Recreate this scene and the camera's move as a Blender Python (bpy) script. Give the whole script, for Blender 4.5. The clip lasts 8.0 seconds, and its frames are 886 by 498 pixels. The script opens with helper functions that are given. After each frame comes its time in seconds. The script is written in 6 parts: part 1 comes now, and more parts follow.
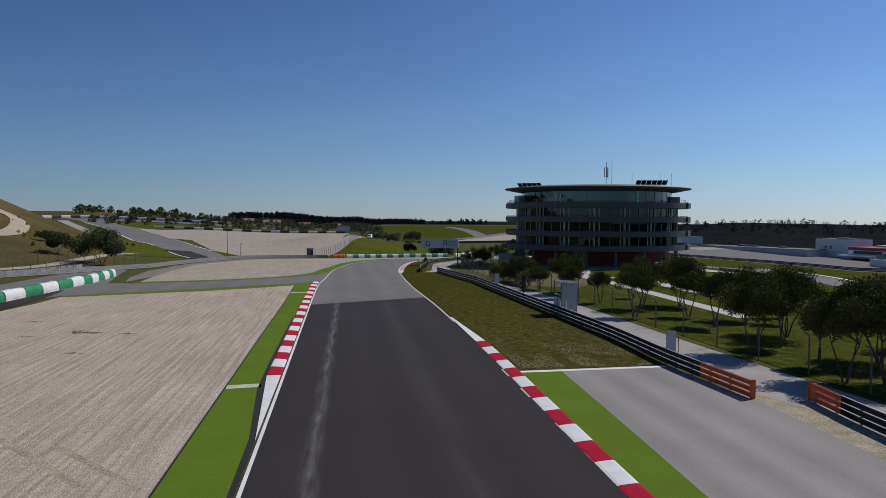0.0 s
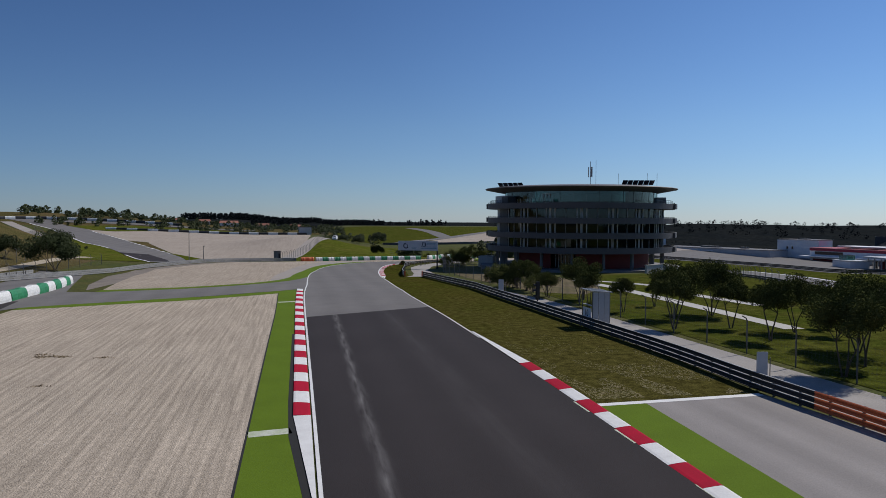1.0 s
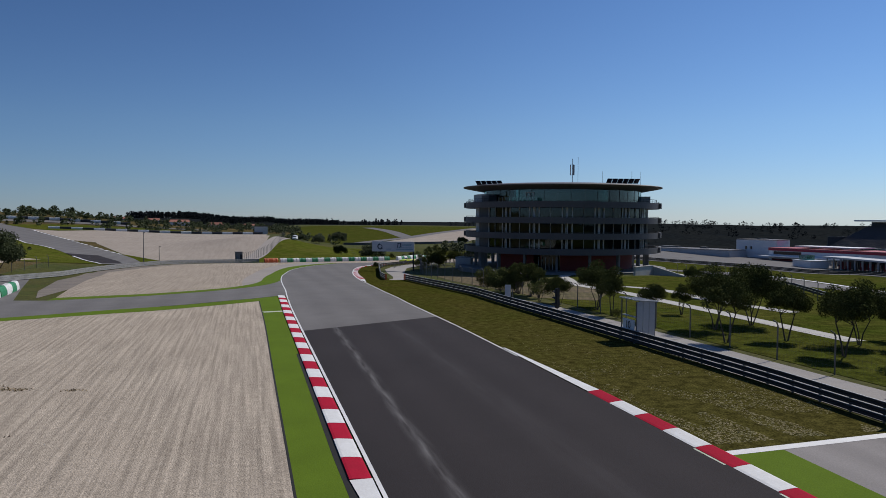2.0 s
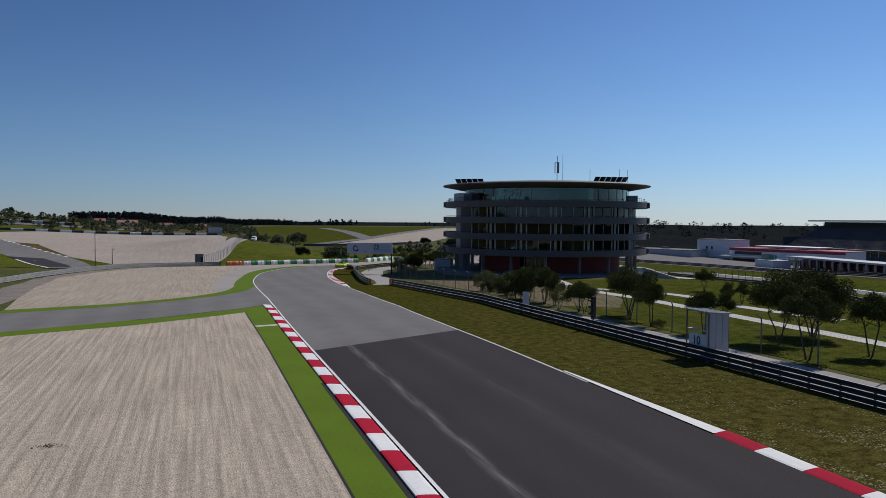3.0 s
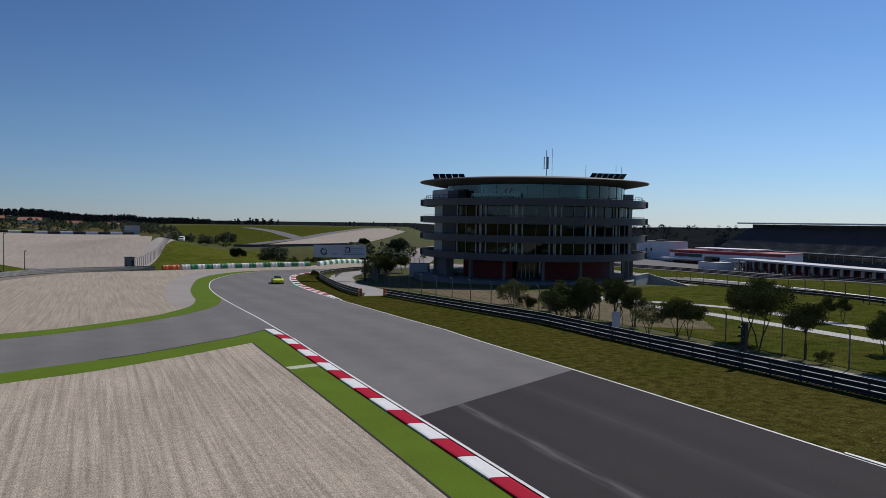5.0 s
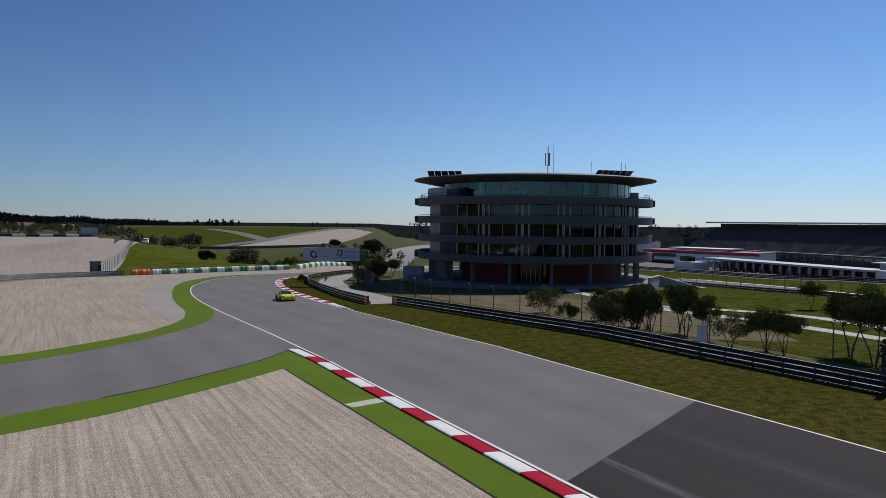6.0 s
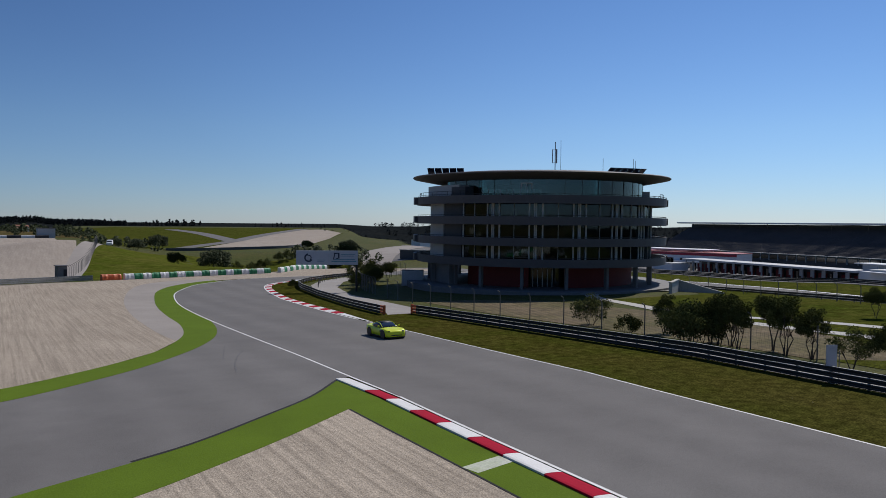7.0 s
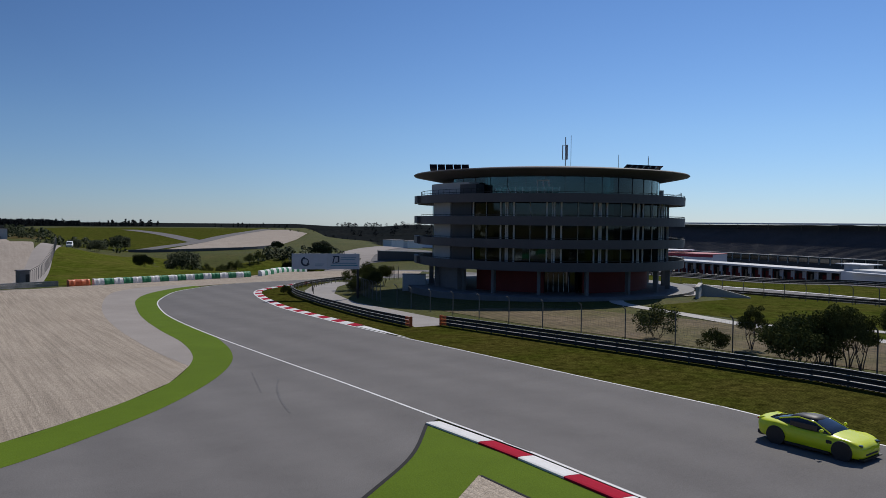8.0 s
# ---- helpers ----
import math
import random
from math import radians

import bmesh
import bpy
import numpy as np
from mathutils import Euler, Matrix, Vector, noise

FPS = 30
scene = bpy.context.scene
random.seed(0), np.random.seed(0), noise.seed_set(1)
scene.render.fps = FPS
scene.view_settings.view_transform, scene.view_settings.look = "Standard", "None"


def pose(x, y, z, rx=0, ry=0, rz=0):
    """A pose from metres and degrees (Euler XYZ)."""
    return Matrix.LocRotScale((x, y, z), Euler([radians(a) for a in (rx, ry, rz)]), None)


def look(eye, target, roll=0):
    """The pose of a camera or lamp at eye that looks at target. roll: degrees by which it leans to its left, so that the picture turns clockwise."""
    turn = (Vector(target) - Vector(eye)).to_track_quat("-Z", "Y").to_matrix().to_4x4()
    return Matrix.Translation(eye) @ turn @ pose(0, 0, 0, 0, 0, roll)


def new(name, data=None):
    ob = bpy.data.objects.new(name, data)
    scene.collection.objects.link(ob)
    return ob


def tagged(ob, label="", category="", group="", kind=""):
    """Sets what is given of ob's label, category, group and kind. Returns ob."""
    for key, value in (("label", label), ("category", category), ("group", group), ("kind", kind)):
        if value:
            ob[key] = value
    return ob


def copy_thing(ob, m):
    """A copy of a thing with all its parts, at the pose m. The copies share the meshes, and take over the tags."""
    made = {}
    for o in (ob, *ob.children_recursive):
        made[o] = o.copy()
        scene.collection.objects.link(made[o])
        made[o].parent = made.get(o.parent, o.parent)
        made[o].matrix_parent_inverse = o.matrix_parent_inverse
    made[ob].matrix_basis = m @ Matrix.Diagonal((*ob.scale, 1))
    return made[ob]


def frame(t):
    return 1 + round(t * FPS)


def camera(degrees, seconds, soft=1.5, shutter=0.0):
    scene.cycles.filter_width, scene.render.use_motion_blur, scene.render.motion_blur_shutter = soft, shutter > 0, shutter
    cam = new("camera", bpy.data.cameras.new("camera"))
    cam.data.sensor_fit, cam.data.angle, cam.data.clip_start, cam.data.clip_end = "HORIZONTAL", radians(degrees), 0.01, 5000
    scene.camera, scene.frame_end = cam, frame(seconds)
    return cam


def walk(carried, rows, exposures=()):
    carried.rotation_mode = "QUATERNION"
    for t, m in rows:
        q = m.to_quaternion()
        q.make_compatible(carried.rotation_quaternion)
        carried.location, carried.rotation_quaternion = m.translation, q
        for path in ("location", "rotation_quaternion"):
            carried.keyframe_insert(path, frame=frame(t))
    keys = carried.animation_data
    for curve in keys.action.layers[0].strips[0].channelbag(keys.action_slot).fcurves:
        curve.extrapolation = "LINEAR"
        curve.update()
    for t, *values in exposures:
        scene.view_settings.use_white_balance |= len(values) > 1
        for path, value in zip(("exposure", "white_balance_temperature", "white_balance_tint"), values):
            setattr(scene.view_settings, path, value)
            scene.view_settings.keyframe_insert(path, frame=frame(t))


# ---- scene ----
cam = camera(61.9, 8.0, soft=0.75)
PATH = [
    (0, (0.406, -1.837, 9.141), (0.675, 0.143, 9.057), 0.3),
    (0.5, (-1.646, 2.382, 9.154), (-1.319, 4.353, 9.074), 0.2),
    (1, (-3.729, 6.725, 9.17), (-3.341, 8.686, 9.089), 0.3),
    (1.5, (-5.575, 11.197, 9.158), (-5.125, 13.143, 9.076), 0.4),
    (3, (-10.714, 25.865, 9.026), (-10.072, 27.758, 8.946), 0.4),
    (3.5, (-12.181, 30.707, 8.94), (-11.485, 32.58, 8.861), 0.4),
    (4, (-13.605, 35.823, 8.886), (-12.856, 37.676, 8.808), 0.4),
    (4.5, (-14.82, 40.927, 8.87), (-14.019, 42.758, 8.792), 0.7),
    (6, (-18.23, 56.712, 8.688), (-17.28, 58.47, 8.613), 0.6),
    (6.5, (-19.156, 62.121, 8.675), (-18.161, 63.854, 8.601), 0.6),
    (7, (-19.939, 67.659, 8.667), (-18.898, 69.365, 8.594), 0.6),
    (7.5, (-20.634, 73.222, 8.659), (-19.547, 74.899, 8.587), 0.6),
    (8, (-21.282, 78.818, 8.649), (-20.148, 80.465, 8.577), 0.6),
]
walk(cam, [(t, look(eye, target, roll)) for t, eye, target, roll in PATH])

from mathutils.geometry import delaunay_2d_cdt

# ---- world, sun, exposure ----
SUN_AZ, SUN_EL = 64.5, 47.0
world = bpy.data.worlds.new("sky")
world.use_nodes = True
scene.world = world
wn = world.node_tree.nodes
sky = wn.new("ShaderNodeTexSky")
sky.sky_type, sky.sun_disc = "NISHITA", False
sky.sun_elevation, sky.sun_rotation = radians(SUN_EL), radians(SUN_AZ)
sky.altitude, sky.air_density, sky.dust_density, sky.ozone_density = 100.0, 1.0, 0.0, 6.0
wn["Background"].inputs["Strength"].default_value = 0.062
tint = wn.new("ShaderNodeMix")
tint.data_type, tint.blend_type = "RGBA", "MULTIPLY"
tint.inputs["Factor"].default_value = 1.0
way, height = wn.new("ShaderNodeTexCoord"), wn.new("ShaderNodeSeparateXYZ")
air = wn.new("ShaderNodeValToRGB")
air.color_ramp.elements[0].position, air.color_ramp.elements[0].color = 0.0, (0.79, 0.98, 1.40, 1)
air.color_ramp.elements[1].position, air.color_ramp.elements[1].color = 0.36, (0.59, 0.76, 1.03, 1)
middle = air.color_ramp.elements.new(0.12)
middle.color = (0.81, 0.97, 1.24, 1)
world.node_tree.links.new(way.outputs["Generated"], height.inputs[0])
world.node_tree.links.new(height.outputs["Z"], air.inputs["Fac"])
world.node_tree.links.new(air.outputs["Color"], tint.inputs["B"])
world.node_tree.links.new(sky.outputs["Color"], tint.inputs["A"])
toward, halo, glow = wn.new("ShaderNodeVectorMath"), wn.new("ShaderNodeValToRGB"), wn.new("ShaderNodeMix")
toward.operation = "DOT_PRODUCT"
toward.inputs[1].default_value = (math.sin(radians(SUN_AZ)) * math.cos(radians(SUN_EL)), math.cos(radians(SUN_AZ)) * math.cos(radians(SUN_EL)), math.sin(radians(SUN_EL)))
for k, (at, v) in enumerate(((0.0, 0.76), (1.0, 1.7), (0.5, 0.98), (0.7, 1.2), (0.87, 1.43))):
    stop = halo.color_ramp.elements[k] if k < 2 else halo.color_ramp.elements.new(at)
    stop.position, stop.color = at, (v * (0.98 + 0.12 * at), v, v * (1.02 - 0.13 * at), 1)
glow.data_type, glow.blend_type = "RGBA", "MULTIPLY"
glow.inputs["Factor"].default_value = 1.0
world.node_tree.links.new(way.outputs["Generated"], toward.inputs[0])
world.node_tree.links.new(toward.outputs["Value"], halo.inputs["Fac"])
world.node_tree.links.new(tint.outputs["Result"], glow.inputs["A"])
world.node_tree.links.new(halo.outputs["Color"], glow.inputs["B"])
world.node_tree.links.new(glow.outputs["Result"], wn["Background"].inputs["Color"])
sun = new("sun", bpy.data.lights.new("sun", "SUN"))
sun.data.energy, sun.data.angle, sun.data.color = 3.3, radians(0.53), (1.0, 0.95, 0.88)
sun_dir = Vector((math.sin(radians(SUN_AZ)) * math.cos(radians(SUN_EL)), math.cos(radians(SUN_AZ)) * math.cos(radians(SUN_EL)), math.sin(radians(SUN_EL))))
sun.matrix_world = look(sun_dir * 200 + Vector((0, 100, 0)), (0, 100, 0))
scene.view_settings.exposure = 0.0


# ---- materials ----
def material(name, colour, rough=0.8, second=None, amount=0.5, scale=1.0, fine=30.0, bump=0.0, metal=0.0, fine_amount=0.25, stripes=None, per_object=0.0, specular=0.5, mid=None):
    """A surface with large stains (scale) and fine grain (fine), in metres; stripes: (spacing, angle, strength)."""
    m = bpy.data.materials.new(name)
    m.use_nodes = True
    n, l = m.node_tree.nodes, m.node_tree.links
    bsdf = n["Principled BSDF"]
    bsdf.inputs["Roughness"].default_value, bsdf.inputs["Metallic"].default_value = rough, metal
    bsdf.inputs["Specular IOR Level"].default_value = specular
    geo = n.new("ShaderNodeNewGeometry")
    second = second or tuple(c * 0.72 for c in colour)

    def noise_node(s, detail):
        t = n.new("ShaderNodeTexNoise")
        t.inputs["Scale"].default_value, t.inputs["Detail"].default_value, t.inputs["Roughness"].default_value = s, detail, 0.6
        l.new(geo.outputs["Position"], t.inputs["Vector"])
        return t

    big, small = noise_node(scale, 5), noise_node(fine, 3)
    ramp = n.new("ShaderNodeMapRange")
    ramp.inputs["From Min"].default_value, ramp.inputs["From Max"].default_value, ramp.inputs["To Max"].default_value = 0.35, 0.65, amount
    l.new(big.outputs["Fac"], ramp.inputs["Value"])
    mix = n.new("ShaderNodeMix")
    mix.data_type = "RGBA"
    mix.inputs["A"].default_value, mix.inputs["B"].default_value = (*colour, 1), (*second, 1)
    l.new(ramp.outputs["Result"], mix.inputs["Factor"])
    grain = n.new("ShaderNodeMapRange")
    grain.inputs["From Min"].default_value, grain.inputs["From Max"].default_value = 0.25, 0.75
    grain.inputs["To Min"].default_value, grain.inputs["To Max"].default_value = 1 - fine_amount, 1 + fine_amount
    l.new(small.outputs["Fac"], grain.inputs["Value"])
    value = grain.outputs["Result"]
    height = small.outputs["Fac"]
    if mid:
        patchy = noise_node(mid[0], 4)
        spread = n.new("ShaderNodeMapRange")
        spread.inputs["From Min"].default_value, spread.inputs["From Max"].default_value = 0.3, 0.7
        spread.inputs["To Min"].default_value, spread.inputs["To Max"].default_value = 1 - mid[1], 1 + mid[1]
        l.new(patchy.outputs["Fac"], spread.inputs["Value"])
        both = n.new("ShaderNodeMath")
        both.operation = "MULTIPLY"
        l.new(value, both.inputs[0]), l.new(spread.outputs["Result"], both.inputs[1])
        value = both.outputs["Value"]
    if stripes:
        spacing, angle, strength = stripes
        turn = n.new("ShaderNodeMapping")
        turn.inputs["Rotation"].default_value[2] = radians(angle)
        wave = n.new("ShaderNodeTexWave")
        wave.inputs["Scale"].default_value = 0.314 / spacing
        wave.inputs["Distortion"].default_value, wave.inputs["Detail"].default_value, wave.inputs["Detail Scale"].default_value = 1.3, 1.0, 0.14
        l.new(geo.outputs["Position"], turn.inputs["Vector"])
        l.new(turn.outputs["Vector"], wave.inputs["Vector"])
        line = n.new("ShaderNodeMapRange")
        line.inputs["To Min"].default_value, line.inputs["To Max"].default_value = 1 - strength, 1 + strength
        l.new(wave.outputs["Fac"], line.inputs["Value"])
        times = n.new("ShaderNodeMath")
        times.operation = "MULTIPLY"
        l.new(value, times.inputs[0]), l.new(line.outputs["Result"], times.inputs[1])
        value = times.outputs["Value"]
    if per_object:
        info = n.new("ShaderNodeObjectInfo")
        vary = n.new("ShaderNodeMapRange")
        vary.inputs["To Min"].default_value, vary.inputs["To Max"].default_value = 1 - per_object, 1 + per_object
        l.new(info.outputs["Random"], vary.inputs["Value"])
        times = n.new("ShaderNodeMath")
        times.operation = "MULTIPLY"
        l.new(value, times.inputs[0]), l.new(vary.outputs["Result"], times.inputs[1])
        value = times.outputs["Value"]
    tone = n.new("ShaderNodeVectorMath")
    tone.operation = "SCALE"
    l.new(mix.outputs["Result"], tone.inputs[0])
    l.new(value, tone.inputs["Scale"])
    l.new(tone.outputs["Vector"], bsdf.inputs["Base Color"])
    if bump:
        b = n.new("ShaderNodeBump")
        b.inputs["Strength"].default_value, b.inputs["Distance"].default_value = bump, 0.05
        l.new(height, b.inputs["Height"])
        l.new(b.outputs["Normal"], bsdf.inputs["Normal"])
    return m


def glass_material(name, tint, gloss):
    """Tinted see-through glazing with a mirror coat."""
    m = bpy.data.materials.new(name)
    m.use_nodes = True
    n, l = m.node_tree.nodes, m.node_tree.links
    n.remove(n["Principled BSDF"])
    clear, coat, mix, fres = n.new("ShaderNodeBsdfTransparent"), n.new("ShaderNodeBsdfGlossy"), n.new("ShaderNodeMixShader"), n.new("ShaderNodeFresnel")
    clear.inputs["Color"].default_value = (*tint, 1)
    coat.inputs["Roughness"].default_value, coat.inputs["Color"].default_value = 0.03, (*gloss, 1)
    fres.inputs["IOR"].default_value = 1.75
    l.new(fres.outputs["Fac"], mix.inputs["Fac"])
    l.new(clear.outputs["BSDF"], mix.inputs[1]), l.new(coat.outputs["BSDF"], mix.inputs[2])
    l.new(mix.outputs["Shader"], n["Material Output"].inputs["Surface"])
    return m


M_GRASS = material("grass", (0.058, 0.070, 0.013), 0.9, (0.088, 0.080, 0.022), 0.85, 0.09, 5.0, 0.5, fine_amount=0.5, specular=0.1, mid=(1.1, 0.3))
M_VERGE = material("verge_grass", (0.046, 0.052, 0.008), 0.95, (0.066, 0.056, 0.014), 0.8, 0.16, 9.0, 0.8, fine_amount=0.75, specular=0.0, mid=(1.6, 0.5))
M_LAWN = material("lawn", (0.050, 0.064, 0.010), 0.95, (0.080, 0.078, 0.018), 0.85, 0.16, 6.0, 0.6, fine_amount=0.6, specular=0.0, mid=(0.9, 0.45))
M_BANK = material("bank_grass", (0.066, 0.085, 0.011), 0.95, (0.098, 0.096, 0.021), 0.85, 0.10, 4.0, 0.5, fine_amount=0.45, specular=0.0, mid=(0.5, 0.32))
# The bluish cast of distant haze is mixed into this scrub colour.
M_HAZE_SCRUB = material("scrub", (0.012, 0.015, 0.017), 1.0, (0.021, 0.023, 0.022), 0.7, 0.02, 0.25, 0.0, fine_amount=0.6, specular=0.0)
M_HILL = material("dry_hillside", (0.072, 0.066, 0.025), 0.95, (0.125, 0.092, 0.045), 0.9, 0.06, 2.5, 0.7, fine_amount=0.65, specular=0.0)
M_EARTH = material("bare_earth", (0.155, 0.118, 0.074), 0.95, (0.092, 0.090, 0.028), 0.7, 0.11, 3.0, 0.6, fine_amount=0.35, stripes=(0.9, 20, 0.10), specular=0.1, mid=(0.7, 0.3))
M_DIRT = material("dirt", (0.42, 0.36, 0.27), 0.95, (0.32, 0.27, 0.2), 0.7, 0.3, 8.0, 0.5, specular=0.1)
M_GRAVEL = material("gravel", (0.466, 0.393, 0.311), 0.95, (0.384, 0.321, 0.252), 0.65, 0.12, 14.0, 1.0, fine_amount=0.4, stripes=(0.58, 0, 0.05), specular=0.05, mid=(3.1, 0.16))
M_GRAVEL_FAR = material("far_gravel", (0.385, 0.33, 0.276), 0.95, (0.33, 0.28, 0.232), 0.6, 0.06, 6.0, 0.8, fine_amount=0.2, stripes=(0.7, 4, 0.02), specular=0.05, mid=(1.2, 0.08))
M_GRAVEL_BEND = material("raked_gravel", (0.41, 0.346, 0.276), 0.95, (0.343, 0.287, 0.227), 0.6, 0.1, 12.0, 1.0, fine_amount=0.4, specular=0.05, mid=(2.0, 0.06))
M_STONES = material("stony_verge", (0.40, 0.35, 0.26), 0.95, (0.22, 0.19, 0.13), 0.7, 0.9, 9.0, 1.0, fine_amount=0.5, specular=0.1)
M_DARK = material("dark_asphalt", (0.031, 0.0255, 0.0255), 0.9, (0.039, 0.0325, 0.0325), 0.8, 0.07, 22.0, 0.2, fine_amount=0.18, stripes=(3.2, 0, 0.05), specular=0.18)


def add_streak(m, x0, lean, width, colour, scale):
    """A pale worn streak along the road in the asphalt."""
    n, l = m.node_tree.nodes, m.node_tree.links
    bsdf = n["Principled BSDF"]
    old = bsdf.inputs["Base Color"].links[0].from_socket
    geo, sep = n.new("ShaderNodeNewGeometry"), n.new("ShaderNodeSeparateXYZ")
    l.new(geo.outputs["Position"], sep.inputs[0])

    def math_node(op, a, b):
        k = n.new("ShaderNodeMath")
        k.operation = op
        for i, v in enumerate((a, b)):
            if isinstance(v, (int, float)):
                k.inputs[i].default_value = v
            else:
                l.new(v, k.inputs[i])
        return k.outputs[0]

    wob = n.new("ShaderNodeTexNoise")
    wob.inputs["Scale"].default_value, wob.inputs["Detail"].default_value = 0.25, 3
    l.new(geo.outputs["Position"], wob.inputs["Vector"])
    off = math_node("SUBTRACT", sep.outputs["X"], math_node("ADD", math_node("MULTIPLY", sep.outputs["Y"], lean), x0))
    off = math_node("ADD", off, math_node("MULTIPLY", math_node("SUBTRACT", wob.outputs["Fac"], 0.5), 0.35))
    band = math_node("SUBTRACT", 1.0, math_node("MINIMUM", math_node("DIVIDE", math_node("ABSOLUTE", off, 0), width), 1.0))
    patch = n.new("ShaderNodeTexNoise")
    patch.inputs["Scale"].default_value, patch.inputs["Detail"].default_value = scale, 6
    thin = n.new("ShaderNodeMapping")
    thin.inputs["Scale"].default_value = (2.2, 0.22, 1.0)
    l.new(geo.outputs["Position"], thin.inputs["Vector"])
    l.new(thin.outputs["Vector"], patch.inputs["Vector"])
    ramp = n.new("ShaderNodeMapRange")
    ramp.inputs["From Min"].default_value, ramp.inputs["From Max"].default_value = 0.3, 0.75
    l.new(patch.outputs["Fac"], ramp.inputs["Value"])
    mix = n.new("ShaderNodeMix")
    mix.data_type = "RGBA"
    mix.inputs["B"].default_value = (*colour, 1)
    l.new(math_node("MULTIPLY", math_node("MULTIPLY", band, band), ramp.outputs["Result"]), mix.inputs["Factor"])
    l.new(old, mix.inputs["A"])
    l.new(mix.outputs["Result"], bsdf.inputs["Base Color"])


def add_dry(m, y0, y1, colour):
    """Sun-dried grass giving way to greener growth along the road."""
    n, l = m.node_tree.nodes, m.node_tree.links
    tone = [k for k in n if k.type == "VECT_MATH"][0]
    old = tone.inputs[0].links[0].from_socket
    geo, sep, rag = n.new("ShaderNodeNewGeometry"), n.new("ShaderNodeSeparateXYZ"), n.new("ShaderNodeTexNoise")
    rag.inputs["Scale"].default_value, rag.inputs["Detail"].default_value = 0.22, 5
    l.new(geo.outputs["Position"], sep.inputs[0]), l.new(geo.outputs["Position"], rag.inputs["Vector"])
    shift = n.new("ShaderNodeMath")
    shift.operation = "MULTIPLY_ADD"
    shift.inputs[1].default_value = 60.0
    l.new(rag.outputs["Fac"], shift.inputs[0]), l.new(sep.outputs["Y"], shift.inputs[2])
    ramp = n.new("ShaderNodeMapRange")
    ramp.inputs["From Min"].default_value, ramp.inputs["From Max"].default_value = y1 + 30, y0 + 30
    ramp.inputs["To Max"].default_value = 0.85
    l.new(shift.outputs["Value"], ramp.inputs["Value"])
    mix = n.new("ShaderNodeMix")
    mix.data_type = "RGBA"
    mix.inputs["B"].default_value = (*colour, 1)
    l.new(ramp.outputs["Result"], mix.inputs["Factor"]), l.new(old, mix.inputs["A"])
    l.new(mix.outputs["Result"], tone.inputs[0])


def add_furrows(m, across, lengthwise, strength, lean):
    """Uneven raked furrows running along the road."""
    n, l = m.node_tree.nodes, m.node_tree.links
    tone = [k for k in n if k.type == "VECT_MATH"][0]
    old = tone.inputs["Scale"].links[0].from_socket
    geo, turn, rag, line, times = n.new("ShaderNodeNewGeometry"), n.new("ShaderNodeMapping"), n.new("ShaderNodeTexNoise"), n.new("ShaderNodeMapRange"), n.new("ShaderNodeMath")
    turn.inputs["Rotation"].default_value[2] = radians(lean)
    turn.inputs["Scale"].default_value = (across, lengthwise, 1.0)
    rag.inputs["Scale"].default_value, rag.inputs["Detail"].default_value, rag.inputs["Roughness"].default_value = 1.0, 3.0, 0.55
    l.new(geo.outputs["Position"], turn.inputs["Vector"]), l.new(turn.outputs["Vector"], rag.inputs["Vector"])
    line.inputs["From Min"].default_value, line.inputs["From Max"].default_value = 0.34, 0.62
    line.inputs["To Min"].default_value, line.inputs["To Max"].default_value = 1 - strength, 1 + 0.4 * strength
    l.new(rag.outputs["Fac"], line.inputs["Value"])
    times.operation = "MULTIPLY"
    l.new(old, times.inputs[0]), l.new(line.outputs["Result"], times.inputs[1])
    l.new(times.outputs["Value"], tone.inputs["Scale"])


add_furrows(M_GRAVEL_FAR, 1.2, 0.05, 0.09, -6.0)
add_furrows(M_GRAVEL_BEND, 4.6, 0.09, 0.2, 3.0)
add_furrows(M_GRAVEL, 5.2, 0.12, 0.24, 0.0)
add_dry(M_VERGE, 50, 112, (0.070, 0.061, 0.018))
add_streak(M_DARK, -1.05, 0.0115, 0.55, (0.18, 0.17, 0.166), 1.6)
add_streak(M_DARK, 4.9, 0.0, 1.5, (0.056, 0.05, 0.05), 0.6)
M_LIGHT = material("light_asphalt", (0.176, 0.166, 0.158), 0.9, (0.149, 0.140, 0.134), 0.8, 0.10, 20.0, 0.2, fine_amount=0.15, stripes=(4.0, 0, 0.05), specular=0.18, mid=(0.5, 0.06))
M_GREY = material("grey_runoff", (0.36, 0.325, 0.295), 0.95, (0.30, 0.27, 0.245), 0.7, 0.2, 14.0, 0.2, fine_amount=0.12, specular=0.05)
M_PAD = material("pale_asphalt", (0.285, 0.262, 0.248), 0.9, (0.225, 0.207, 0.196), 0.7, 0.12, 14.0, 0.25, fine_amount=0.12, stripes=(2.5, 1.5, 0.07), specular=0.25)
add_furrows(M_PAD, 0.5, 0.012, 0.1, 2.0)
M_SERVICE = material("service_road", (0.36, 0.335, 0.315), 0.9, (0.29, 0.27, 0.25), 0.7, 0.3, 12.0, 0.3, fine_amount=0.15, specular=0.2)
M_CONCRETE = material("concrete", (0.48, 0.46, 0.42), 0.85, (0.38, 0.36, 0.33), 0.6, 0.5, 9.0, 0.2, fine_amount=0.12)
M_GREENPAINT = material("green_paint", (0.114, 0.176, 0.016), 0.9, (0.095, 0.145, 0.014), 0.7, 0.35, 16.0, 0.25, fine_amount=0.14, specular=0.05)
M_WHITE = material("white_paint", (0.78, 0.77, 0.74), 0.6, (0.6, 0.58, 0.55), 0.5, 1.2, 14.0, 0.1, fine_amount=0.08)
